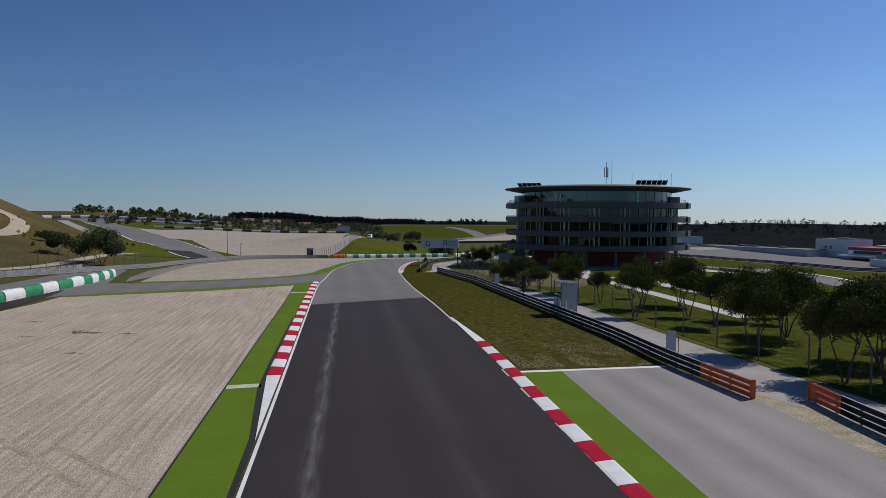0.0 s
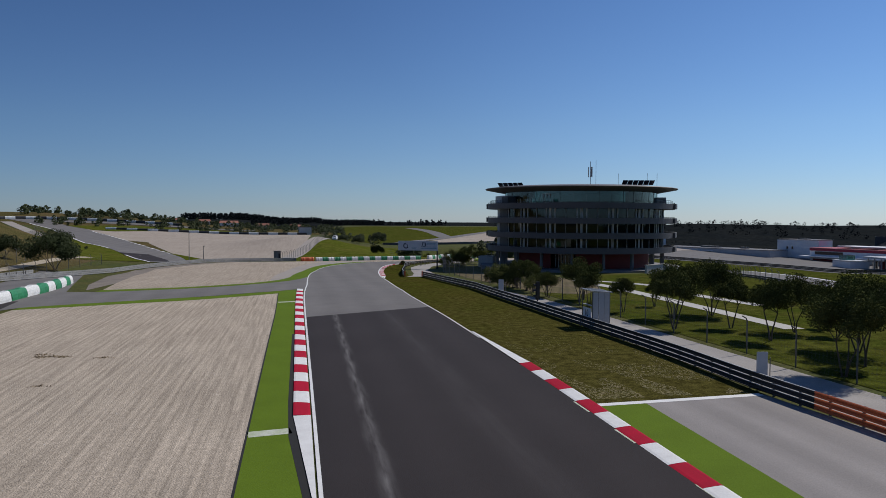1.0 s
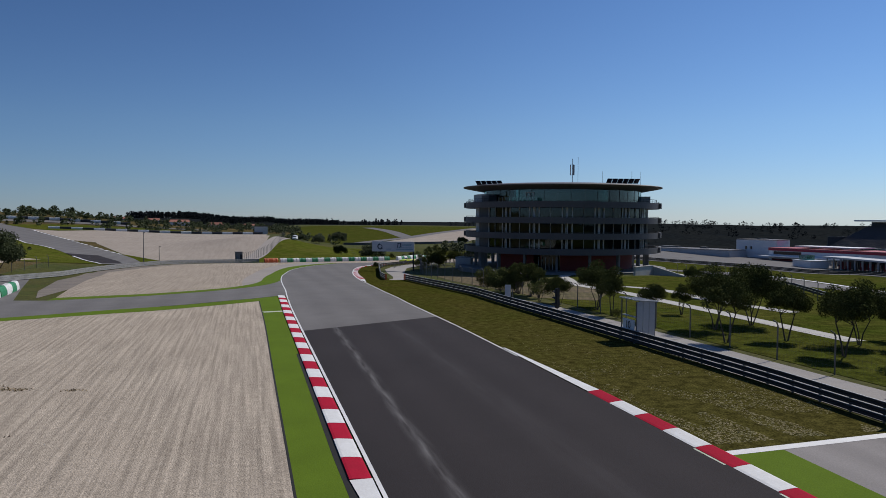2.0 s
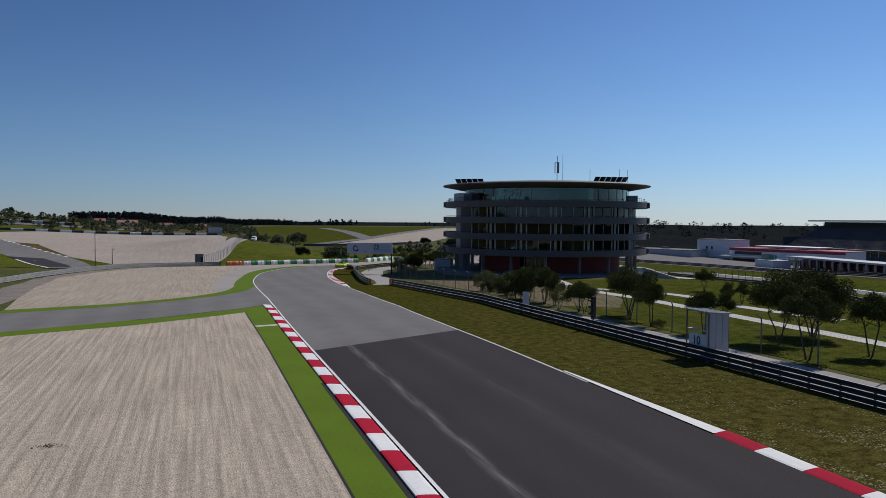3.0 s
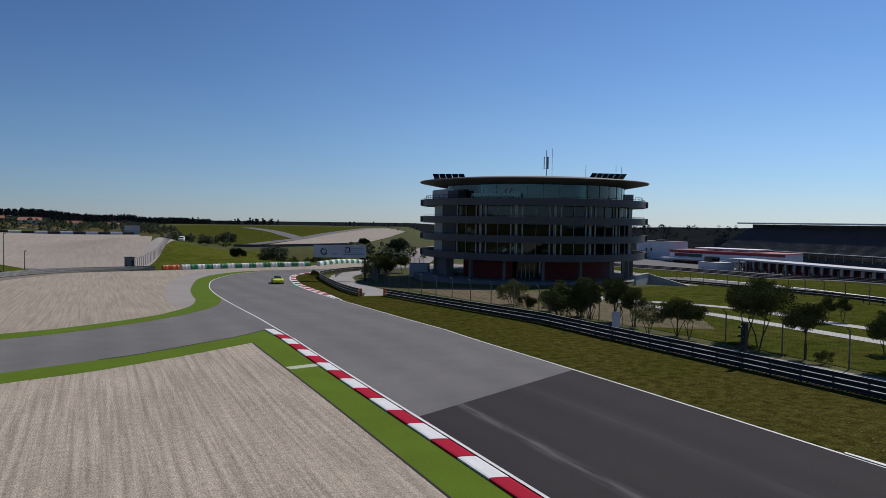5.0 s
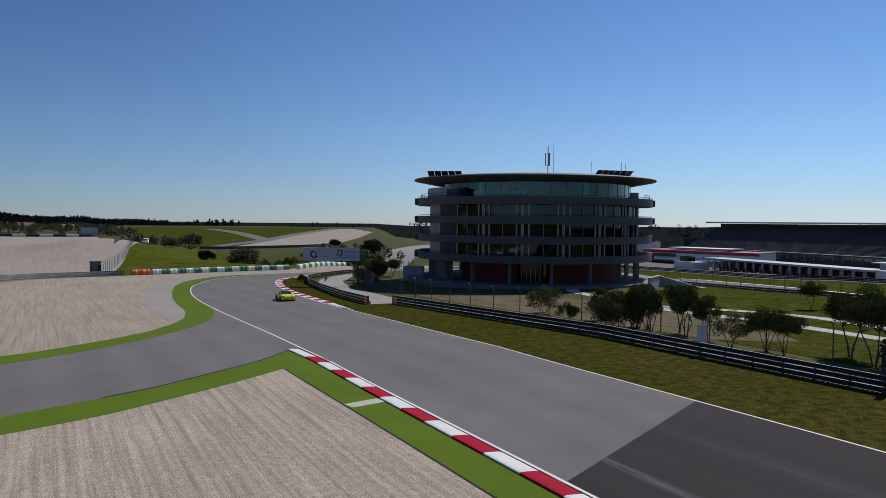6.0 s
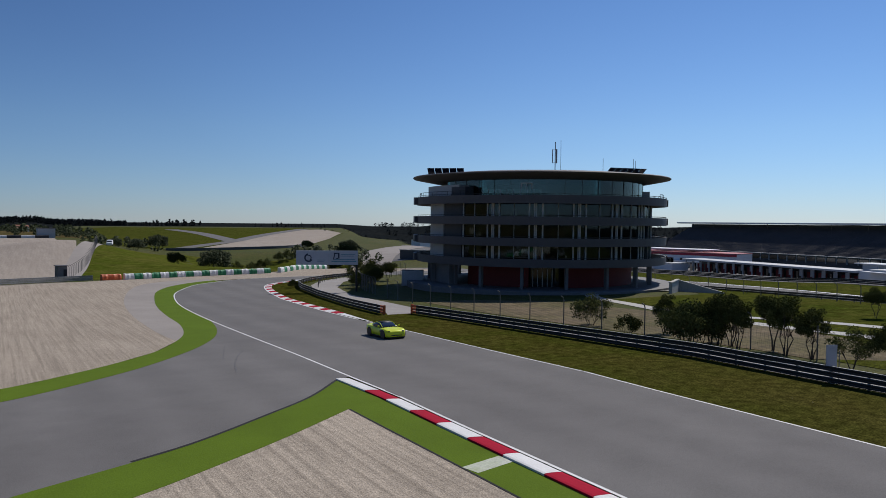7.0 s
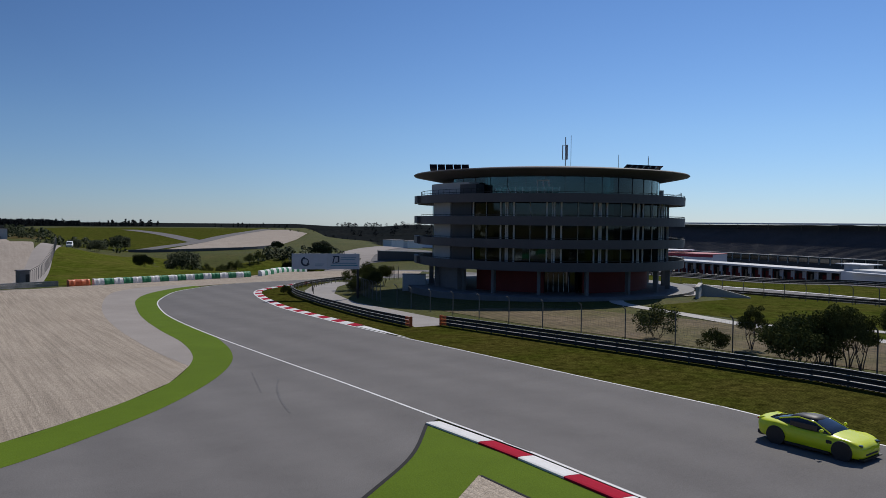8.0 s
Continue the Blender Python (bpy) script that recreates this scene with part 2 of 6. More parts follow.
M_RED = material("red_paint", (0.43, 0.010, 0.035), 0.9, (0.31, 0.012, 0.03), 0.5, 1.0, 14.0, 0.1, fine_amount=0.12, specular=0.1)
M_WORN = material("worn_white_paint", (0.55, 0.56, 0.47), 0.7, (0.3, 0.36, 0.16), 0.6, 1.5, 12.0, 0.1)
M_SCUFF = material("pale_scuff", (0.30, 0.285, 0.28), 0.9, (0.085, 0.078, 0.077), 1.0, 1.3, 9.0, 0.1, fine_amount=0.3, specular=0.2)
# Near-black for the painted kerb shadow and for the dark joints.
M_SEAM = material("kerb_shadow_and_joints", (0.012, 0.011, 0.010), 0.95, (0.02, 0.018, 0.016), 0.5, 1.0, 10.0)
M_SKID = material("tyre_mark", (0.095, 0.09, 0.088), 0.8, (0.15, 0.14, 0.138), 0.7, 2.0, 12.0)
# Steel darkened so that its colour holds the shade of backlit rail faces.
M_STEEL = material("shaded_steel", (0.055, 0.051, 0.048), 0.75, (0.038, 0.036, 0.034), 0.6, 1.4, 12.0, 0.05, fine_amount=0.2, specular=0.15)
# Paler copy of the rail steel, with sunlight put into its colour.
M_PALE_SUNLIT_STEEL = material("pale_sunlit_steel", (0.34, 0.335, 0.325), 0.6, (0.24, 0.235, 0.225), 0.6, 1.4, 12.0, 0.05, fine_amount=0.15, specular=0.25)
# Bright zinc that paints the sunlit top edge of each beam.
M_LIP = material("sunlit_zinc_edge", (0.50, 0.50, 0.49), 0.5, (0.34, 0.34, 0.33), 0.6, 1.2, 9.0, metal=0.1)
M_POST = material("steel_post", (0.17, 0.165, 0.155), 0.65, (0.12, 0.115, 0.105), 0.5, 2.0, 14.0, 0.05, metal=0.4)
M_ORANGE = material("orange_paint", (0.62, 0.13, 0.03), 0.5, (0.45, 0.09, 0.03), 0.4, 2.0, 14.0)
M_BELTGREEN = material("green_belt", (0.02, 0.22, 0.085), 0.6, (0.015, 0.15, 0.06), 0.5, 1.2, 8.0, 0.2)
M_BELTWHITE = material("white_belt", (0.75, 0.75, 0.72), 0.6, (0.6, 0.6, 0.57), 0.5, 1.2, 8.0, 0.2)
M_BELTBLACK = material("black_belt", (0.03, 0.03, 0.032), 0.7, (0.05, 0.05, 0.05), 0.5, 1.2, 8.0, 0.2)
M_WALLWHITE = material("white_render", (0.74, 0.75, 0.76), 0.7, (0.64, 0.65, 0.66), 0.5, 0.3, 6.0, 0.05, fine_amount=0.06)
M_WALLGREY = material("grey_panel", (0.46, 0.47, 0.48), 0.6, (0.38, 0.39, 0.4), 0.5, 0.3, 6.0, 0.05, fine_amount=0.06)
M_DARKWALL = material("dark_cladding", (0.066, 0.068, 0.074), 0.6, (0.05, 0.052, 0.057), 0.5, 0.5, 6.0, 0.05, fine_amount=0.1)
M_SLAB = material("dark_metal_parapet", (0.098, 0.092, 0.094), 0.6, (0.076, 0.071, 0.073), 0.5, 0.6, 6.0, 0.05, metal=0.1, fine_amount=0.1)
M_ROOF = material("grey_metal_roof", (0.125, 0.114, 0.114), 0.65, (0.098, 0.09, 0.09), 0.5, 0.3, 6.0, 0.05, metal=0.0, fine_amount=0.08)
M_COLUMN = material("grey_concrete", (0.20, 0.195, 0.19), 0.8, (0.155, 0.15, 0.147), 0.5, 0.6, 6.0, 0.1, fine_amount=0.1)
M_FLOOR = material("interior_floor", (0.16, 0.15, 0.14), 0.7, None, 0.4, 0.6, 5.0)
M_REDWALL = material("red_wall", (0.18, 0.017, 0.013), 0.7, (0.13, 0.013, 0.011), 0.5, 0.5, 6.0)
M_REDROOF = material("red_fascia", (0.36, 0.03, 0.05), 0.6, (0.28, 0.03, 0.05), 0.5, 0.3, 4.0)
M_FRAME = material("pale_window_frame", (0.62, 0.60, 0.56), 0.5, None, 0.3, 1.0, 8.0, fine_amount=0.06)
M_GLASS = glass_material("tinted_glass", (0.26, 0.32, 0.32), (0.42, 0.52, 0.56))
M_GLASS_TOP = glass_material("teal_glass", (0.35, 0.55, 0.54), (0.8, 0.95, 0.95))
M_DARKGLASS = material("dark_glazing", (0.012, 0.014, 0.018), 0.08, None, 0.2, 0.5, 4.0, specular=0.8)
M_SOLAR = material("solar_cells", (0.012, 0.016, 0.035), 0.2, None, 0.3, 2.0, 10.0)
M_BLACK = material("black_plastic", (0.02, 0.02, 0.021), 0.55, None, 0.3, 3.0, 20.0)
M_RUBBER = material("tyre_rubber", (0.018, 0.018, 0.018), 0.8, None, 0.3, 5.0, 30.0)
M_LIME = material("lime_car_paint", (0.74, 0.82, 0.02), 0.25, (0.70, 0.77, 0.02), 0.4, 1.0, 30.0, fine_amount=0.03, specular=0.6)
M_CARGLASS = material("car_glass", (0.015, 0.017, 0.022), 0.06, None, 0.2, 2.0, 20.0, specular=0.9)
M_BARK = material("bark", (0.11, 0.085, 0.065), 0.9, (0.07, 0.055, 0.042), 0.6, 2.0, 12.0, 0.5)
M_LEAF = material("olive_leaves", (0.070, 0.080, 0.024), 0.7, (0.112, 0.118, 0.042), 0.9, 1.6, 9.0, 0.0, fine_amount=0.35, specular=0.0)
M_LEAF_DARK = material("dark_leaves", (0.030, 0.043, 0.013), 0.75, (0.052, 0.066, 0.020), 0.8, 0.8, 5.0, 0.0, fine_amount=0.4, specular=0.2)
M_SIGN = material("pale_sign", (0.50, 0.52, 0.56), 0.5, None, 0.3, 0.5, 6.0, fine_amount=0.04)
M_SIGNDARK = material("sign_print", (0.03, 0.04, 0.07), 0.5, None, 0.2, 1.0, 6.0)
M_SIGNTEAL = material("sign_teal_print", (0.12, 0.26, 0.33), 0.5, None, 0.2, 1.0, 6.0)
M_BLUE = material("blue_print", (0.02, 0.05, 0.3), 0.5, None, 0.3, 1.0, 6.0)
M_SEATS = material("grandstand_seats", (0.085, 0.08, 0.088), 0.8, (0.06, 0.057, 0.064), 0.7, 0.08, 2.0, fine_amount=0.35)


# ---- shape helpers ----
def part(name, bm, mat, parent=None, label="", smooth=False):
    """One mesh object out of a bmesh, under its thing or part."""
    me = bpy.data.meshes.new(name)
    bmesh.ops.recalc_face_normals(bm, faces=bm.faces)
    bm.to_mesh(me)
    bm.free()
    me.materials.append(mat)
    if smooth:
        me.polygons.foreach_set("use_smooth", [True] * len(me.polygons))
    ob = new(name, me)
    if parent is not None:
        ob.parent = parent
    if label:
        ob["label"] = label
    return ob


def thing(name, label, category, m=None, group="", kind=""):
    ob = new(name)
    ob.empty_display_size = 0.2
    if m is not None:
        ob.matrix_world = m
    return tagged(ob, label, category, group, kind)


def quick(name, verts, faces, mat, parent=None, smooth=False):
    me = bpy.data.meshes.new(name)
    me.from_pydata(verts, [], faces)
    me.materials.append(mat)
    if smooth:
        me.polygons.foreach_set("use_smooth", [True] * len(me.polygons))
    ob = new(name, me)
    if parent is not None:
        ob.parent = parent
    return ob


def box(bm, c, s, rz=0.0, bevel=0.0, rx=0.0, ry=0.0):
    m = pose(*c, rx, ry, rz) @ Matrix.Diagonal((*s, 1))
    made = bmesh.ops.create_cube(bm, size=1.0, matrix=m)["verts"]
    if bevel:
        edges = list({e for v in made for e in v.link_edges})
        bmesh.ops.bevel(bm, geom=edges, offset=bevel, segments=2, affect="EDGES", clamp_overlap=True)
    return bm


def boxes(*items):
    bm = bmesh.new()
    for it in items:
        box(bm, *it)
    return bm


def rod(bm, a, b, r, n=6, r2=None):
    a, b = Vector(a), Vector(b)
    d = b - a
    m = Matrix.Translation((a + b) / 2) @ d.to_track_quat("Z", "Y").to_matrix().to_4x4()
    bmesh.ops.create_cone(bm, cap_ends=True, segments=n, radius1=r, radius2=r if r2 is None else r2, depth=d.length, matrix=m)
    return bm


def curve_points(pts, step=2.0):
    """A smooth line through points (Catmull-Rom), in even steps."""
    p = [Vector((*q[:2], 0)) for q in pts]
    p = [p[0] * 2 - p[1]] + p + [p[-1] * 2 - p[-2]]
    out = []
    for i in range(1, len(p) - 2):
        n = max(1, int((p[i + 1] - p[i]).length / step))
        for k in range(n):
            t = k / n
            a, b, c, d = p[i - 1], p[i], p[i + 1], p[i + 2]
            out.append(0.5 * ((2 * b) + (c - a) * t + (2 * a - 5 * b + 4 * c - d) * t * t + (3 * b - a - 3 * c + d) * t ** 3))
    out.append(p[-2])
    return out


def along(line, step):
    """Points and headings at even steps along a dense line."""
    out, left = [], 0.0
    for a, b in zip(line, line[1:]):
        d = (b - a).length
        while left < d:
            out.append((a + (b - a) * (left / d), math.atan2(b.y - a.y, b.x - a.x)))
            left += step
        left -= d
    return out


# ---- the lie of the land ----
def smooth_step(a, b, v):
    t = min(1.0, max(0.0, (v - a) / (b - a)))
    return t * t * (3 - 2 * t)


HILLS = ((60, 960, 85, 60, 8.5), (187, 965, 34, 40, 5.5), (450, 800, 62, 80, 7), (560, 790, 60, 70, 3), (-152, 208, 70, 80, 21), (-114, 240, 26, 34, 7), (-190, 540, 120, 80, 8.5), (-225, 425, 70, 60, 4), (60, 312, 34, 46, -8.5), (-2, 320, 22, 42, 4.0),
         (-40, 1560, 260, 240, 7), (330, 1700, 160, 200, 2), (640, 1060, 330, 300, 17.5), (1350, 950, 420, 420, 26),
         (-700, 1300, 400, 300, 14), (1500, 150, 500, 500, 25), (-900, 200, 500, 500, 22), (300, -900, 700, 400, 10))


def land(x, y):
    z = float(np.interp(y, (100, 165, 230), (0, -2.0, -2.3)))
    z += min(6.0, 0.02 * max(0.0, y - 236)) - 1.5 * smooth_step(900, 1800, y)
    z -= 1.5 * smooth_step(62, 95, x) + 7.6 * smooth_step(150, 205, x) * (1 - 0.8 * smooth_step(300, 520, y) * (1 - smooth_step(180, 300, x)))
    for cx, cy, rx, ry, h in HILLS:
        z += h * max(0.0, math.exp(-((x - cx) / rx) ** 2 - ((y - cy) / ry) ** 2) - 0.06) / 0.94
    edge = 105 + 0.45 * max(0.0, y - 369)
    rise = smooth_step(10, 46, x) * (1 - smooth_step(edge, edge + 35, x))
    if rise > 0 and y > 300:
        z += rise * smooth_step(318, 369, y) * (float(np.interp(y, (369, 720, 800, 1100), (-2.0, 6.6, 7.0, 5.0))) - z)
    far = smooth_step(300, 900, math.hypot(x, y - 100))
    if far > 0:
        z += far * (2.5 * noise.noise((x / 170, y / 170, 0.0)) + 2.2 * noise.noise((x / 62, y / 62, 3.0))) * (1 - 0.9 * rise)
    away = math.hypot(x, y)
    if away > 200:
        z -= (0.9 * smooth_step(200, 226, away) + 0.0068 * max(0.0, min(away, 2600) - 226)) * (0.12 + 0.88 * smooth_step(-120, -15, x))
    return z


def ground_lines(lo, hi, step, end):
    inner = list(np.arange(lo, hi + 0.1, step))
    a, b, s = [], [], step
    x = hi
    while x < end:
        s *= 1.16
        x += s
        b.append(x)
    s, x = step, lo
    while x > -end:
        s *= 1.16
        x -= s
        a.append(x)
    return a[::-1] + inner + b


gx, gy = ground_lines(-220, 300, 5, 4600), ground_lines(-40, 600, 5, 4600)
quick("ground", [(x, y, land(x, y) - 0.03) for y in gy for x in gx],
      [(j * len(gx) + i, j * len(gx) + i + 1, (j + 1) * len(gx) + i + 1, (j + 1) * len(gx) + i) for j in range(len(gy) - 1) for i in range(len(gx) - 1)], M_GRASS, smooth=True)
def ground_cover(x, y):
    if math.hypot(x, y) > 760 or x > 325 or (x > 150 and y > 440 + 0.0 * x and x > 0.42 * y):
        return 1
    if x < -48 and y < 420:
        return 2
    return 2 if y > 452 and x < 30 else 0


gm = bpy.data.objects["ground"].data
gm.materials.append(M_HAZE_SCRUB), gm.materials.append(M_HILL)
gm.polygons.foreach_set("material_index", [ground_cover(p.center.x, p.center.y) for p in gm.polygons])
tagged(bpy.data.objects["ground"], "dry green grass land with low hills around the circuit", "ground", kind="structure")


def field(name, outline, mat, label, lift=0.0, cut=5.0, smooth=True, category="ground"):
    """A sheet of ground cover inside an outline, draped on the land."""
    bm = bmesh.new()
    pts = [p for i, p in enumerate(outline) if math.dist(p, outline[i - 1]) > 0.02]
    n = len(pts)
    flat, _, tris, _, _, _ = delaunay_2d_cdt([Vector(p[:2]) for p in pts], [(i, (i + 1) % n) for i in range(n)], [], 1, 1e-4)
    made = [bm.verts.new((p.x, p.y, 0)) for p in flat]
    for t in tris:
        bm.faces.new([made[i] for i in t])
    xs, ys = [p[0] for p in pts], [p[1] for p in pts]
    for axis, lo, hi in ((0, min(xs), max(xs)), (1, min(ys), max(ys))):
        step = cut if hi - lo < 400 else cut * 3
        v = math.ceil(lo / step) * step
        while v < hi:
            co, no = [0, 0, 0], [0, 0, 0]
            co[axis], no[axis] = v, 1
            bmesh.ops.bisect_plane(bm, geom=bm.verts[:] + bm.edges[:] + bm.faces[:], plane_co=co, plane_no=no, dist=1e-4)
            v += step
    for v in bm.verts:
        v.co.z = land(v.co.x, v.co.y) + lift
    bmesh.ops.recalc_face_normals(bm, faces=bm.faces)
    if sum(f.normal.z for f in bm.faces) < 0:
        bmesh.ops.reverse_faces(bm, faces=bm.faces)
    return tagged(part(name, bm, mat), label, category, kind="structure")


def ribbon(name, centre, width, mat, label, lift=0.0, step=2.0, across=2, category="road", edges=None):
    """A strip of even (or start-to-end) width along a line, or between two edges, draped on the land."""
    if edges:
        a, b = curve_points(edges[0], 0.5), curve_points(edges[1], 0.5)
        n = 90
        rows = [(a[round(i * (len(a) - 1) / n)], b[round(i * (len(b) - 1) / n)]) for i in range(n + 1)]
    else:
        line = curve_points(centre, step)
        rows = []
        for i, p in enumerate(line):
            d = (line[min(i + 1, len(line) - 1)] - line[max(i - 1, 0)]).normalized()
            w = width if isinstance(width, (int, float)) else width[0] + (width[1] - width[0]) * i / (len(line) - 1)
            side = Vector((-d.y, d.x, 0)) * w / 2
            rows.append((p + side, p - side))
    verts, faces = [], []
    for a, b in rows:
        for k in range(across + 1):
            p = a + (b - a) * k / across
            verts.append((p.x, p.y, land(p.x, p.y) + lift))
    m = across + 1
    for i in range(len(rows) - 1):
        for k in range(across):
            faces.append((i * m + k, (i + 1) * m + k, (i + 1) * m + k + 1, i * m + k + 1))
    ob = quick(name, verts, faces, mat)
    return tagged(ob, label, category, kind="structure")
BX0, BY0 = 59.8, 167.0
# ---- the circuit's surfaces ----
LEFT = [(-2.97, -60), (-2.97, -20), (-2.97, 15), (-2.97, 40), (-2.97, 60), (-2.97, 75), (-2.96, 86), (-2.92, 94), (-2.82, 99.5), (-2.68, 105), (-2.5, 110), (-2.3, 116), (-2.12, 126), (-1.82, 138), (-1.4, 148), (-0.7, 158), (0.25, 166.5), (1.35, 173.5), (2.55, 178.7), (4.8, 184.8), (8.5, 192.4), (13.6, 197.8), (19.5, 202.3), (32.7, 209.6), (44.7, 215.6), (75, 228), (120, 240)]
RIGHT = [(9.1, -60), (9.45, 0), (9.7, 22), (9.97, 37), (10.1, 48), (10.12, 60), (10.05, 74), (9.75, 86), (9.52, 96), (9.75, 108), (10.35, 122), (10.65, 130), (11.2, 141), (12.3, 154), (13.7, 166), (15.7, 177.6), (18.2, 186), (21.5, 190.8), (30.1, 198.0), (45, 205), (75, 216), (120, 228)]


def side_line(pts, lo, hi):
    return [(p.x, p.y) for p in curve_points(pts, 3.0) if lo <= p.y <= hi]


JOINT_L, JOINT_R = 76.1, 82.4
field("road", [(-3.15, -60), (9.1, -60)] + side_line(RIGHT, -50, JOINT_R) + [(9.86, JOINT_R), (-3.1, JOINT_L)] + side_line(LEFT, -50, JOINT_L)[::-1], M_DARK, "dark new asphalt of the race track straight", 0.016, category="road")
field("road", [(-3.1, JOINT_L), (9.86, JOINT_R)] + [(p.x, p.y) for p in curve_points(RIGHT, 3.0) if p.y > JOINT_R] + [(p.x, p.y) for p in curve_points(LEFT, 3.0) if p.y > JOINT_L][::-1], M_LIGHT, "worn grey asphalt of the race track through the bend", 0.016, category="road")

LOWER_TOP = [(-3.5, 105.6), (-6.8, 101.7), (-10.4, 98.8), (-13.4, 96.7), (-15.8, 95.5), (-19.85, 93.7), (-24.7, 91.2), (-28, 89.6), (-31.2, 87.6)]
LOWER_IN = [(-6.0, 98.7), (-9.8, 95.95), (-12.65, 94.1), (-16.2, 92.0), (-19.8, 90.6), (-24.4, 88.6), (-28, 87.1), (-31.2, 85.8)]
UPPER_OUT = [(-1.75, 141.1), (-2.4, 137), (-3.3, 132.6), (-4.9, 127.5), (-7.7, 122.0), (-11.6, 116.5), (-15, 112.9), (-19.2, 109.3), (-24, 106.9), (-28.5, 105.0)]
UPPER_IN = [(13.8, 201.3), (9.2, 197.6), (4.1, 190.8), (0.7, 182.5), (-1.5, 172.0), (-3.3, 159.8), (-4.4, 148.5), (-5.0, 139.6), (-6.2, 132.2), (-7.8, 127.3), (-10.3, 122.2), (-13.7, 118.0), (-16.5, 115.3), (-19.4, 112.9), (-24.6, 110.6), (-28.5, 109.0)]
GREY_OUT = [(-7.8, 127.3), (-8.0, 135.3), (-7.4, 151.1), (-5.9, 167.4), (-4.3, 177.8), (-1.9, 188.7), (1.1, 196.9), (6.4, 203.0), (13.8, 207), (13.8, 201.3)]


def dense(pts, step=1.0):
    return [(p.x, p.y) for p in curve_points(pts, step)]


up_out, up_in = dense(UPPER_OUT), dense(UPPER_IN)
low_top, low_in = dense(LOWER_TOP), dense(LOWER_IN)
field("escape_road", [(-2.7, 106)] + low_top + [(-33, 84), (-36, 70), (-46, 70), (-44, 96), (-47, 120), (-52, 160), (-44, 160), (-37, 128), (-32, 106)] + up_out[::-1] + [(-1.7, 141), (-2.1, 122)], M_LIGHT, "grey asphalt escape road leaving the track", 0.010, category="road")
field("gravel_trap", [(-5.8, -45), (-5.82, 39), (-5.8, 80)] + low_in + [(-31.2, 80), (-32.5, 70), (-48, 50), (-70, 20), (-70, -45)], M_GRAVEL, "raked pale gravel trap beside the straight", 0.006)
field("gravel_trap", UPPER_IN[:8:-1] + [ (-8.0, 135.3), (-7.4, 151.1), (-5.9, 167.4), (-4.3, 177.8), (-1.9, 188.7), (1.1, 196.9), (6.4, 203.0), (13.8, 207), (13.8, 200.6), (19.5, 203.3), (32.7, 210.4), (44.7, 216.4), (75, 229), (90, 250), (52, 249), (33, 231), (16, 227), (0, 220.5), (-8, 213), (-19, 205), (-28, 191), (-34, 175), (-33, 150), (-30.5, 125)], M_GRAVEL_BEND, "raked pale gravel run-off outside the bend", 0.004)
field("dark_soil", [(-30.5, 109), (-30.5, 125), (-33, 150), (-34, 175), (-28, 191), (-19, 205), (-8, 213), (-10, 216), (-21, 207.5), (-31, 193), (-37.5, 176), (-37.5, 150), (-33.5, 122)], material("dark_soil", (0.16, 0.135, 0.11), 0.95, (0.24, 0.2, 0.16), 0.8, 0.4, 6.0, 0.5), "dark soil strip in front of the guard rail", 0.005)
field("runoff", [(p.x, p.y) for p in curve_points(GREY_OUT[:8], 2)] + [(13.8, 207), (13.8, 201.3)] + [q for q in up_in if q[1] > 127.2], M_GREY, "smooth grey concrete run-off edge", 0.012)
field("green_verge", up_in + up_out[::-1] + [(-1.65, 141.2)] + [(p.x - 0.02, p.y) for p in curve_points(LEFT, 1.0) if 141.2 < p.y < 201] + [(13.8, 198.1)], M_GREENPAINT, "bright green painted run-off strip curving past the escape road", 0.018)
field("green_verge", [(-3.2, -45), (-3.22, 24), (-3.4, 29), (-4.08, 38), (-4.16, 44), (-4.12, 66), (-3.9, 66.2), (-3.9, 94), (-3.55, 105.6)] + low_top[1:] + low_in[::-1] + [(-5.8, 80), (-5.82, 39), (-5.8, -45)], M_GREENPAINT, "bright green painted strip between kerb and gravel", 0.014)
field("green_verge", [(10.1, -45), (10.4, 22), (10.7, 40.6), (13.4, 40.8), (12.85, 30), (12.3, 20.6), (11.6, 0), (11.3, -45)], M_GREENPAINT, "bright green painted strip beside the pale pad", 0.014)
field("asphalt_pad", [(11.3, -45), (11.6, 0), (12.3, 20.6), (12.85, 30), (13.4, 40.8), (20.4, 41.3), (21.2, 33), (20.9, 24), (20.9, -45)], M_PAD, "pale smooth asphalt pad beside the track", 0.012)
field("stony_verge", [(20.9, -45), (20.9, 24), (21.2, 33), (21.6, 35.4), (24.6, 35.6), (24.0, 27), (23.6, -45)], M_STONES, "loose stony strip at the gap in the guard rail", 0.010)
field("grass_verge", [(10.7, 41.0), (20.5, 41.6), (20.8, 52), (20.4, 64), (19.8, 80), (19.3, 92), (19.0, 107), (18.6, 125), (18.4, 137), (16.2, 139), (17.5, 150), (19.8, 169), (21.2, 178), (24, 186), (28.5, 191), (37, 198.0)] + [(p.x - 0.05, p.y) for p in curve_points(RIGHT, 3.0) if 41.5 < p.y < 198][::-1], M_VERGE, "olive-green grass verge with dry patches", 0.004)
field("service_road", [(23.6, -45), (24.0, 27), (21.5, 35), (20.8, 43), (20.9, 52), (20.6, 66), (20.0, 80), (19.4, 95), (19.2, 110), (18.9, 125), (18.7, 137), (22.0, 139), (20.6, 125), (21.2, 110), (22.2, 98), (24.2, 88), (25.0, 76), (25.4, 66), (25.8, 52), (26.4, 40), (27.2, 28), (27.6, -45)], M_SERVICE, "pale grey service road behind the guard rail", 0.012)
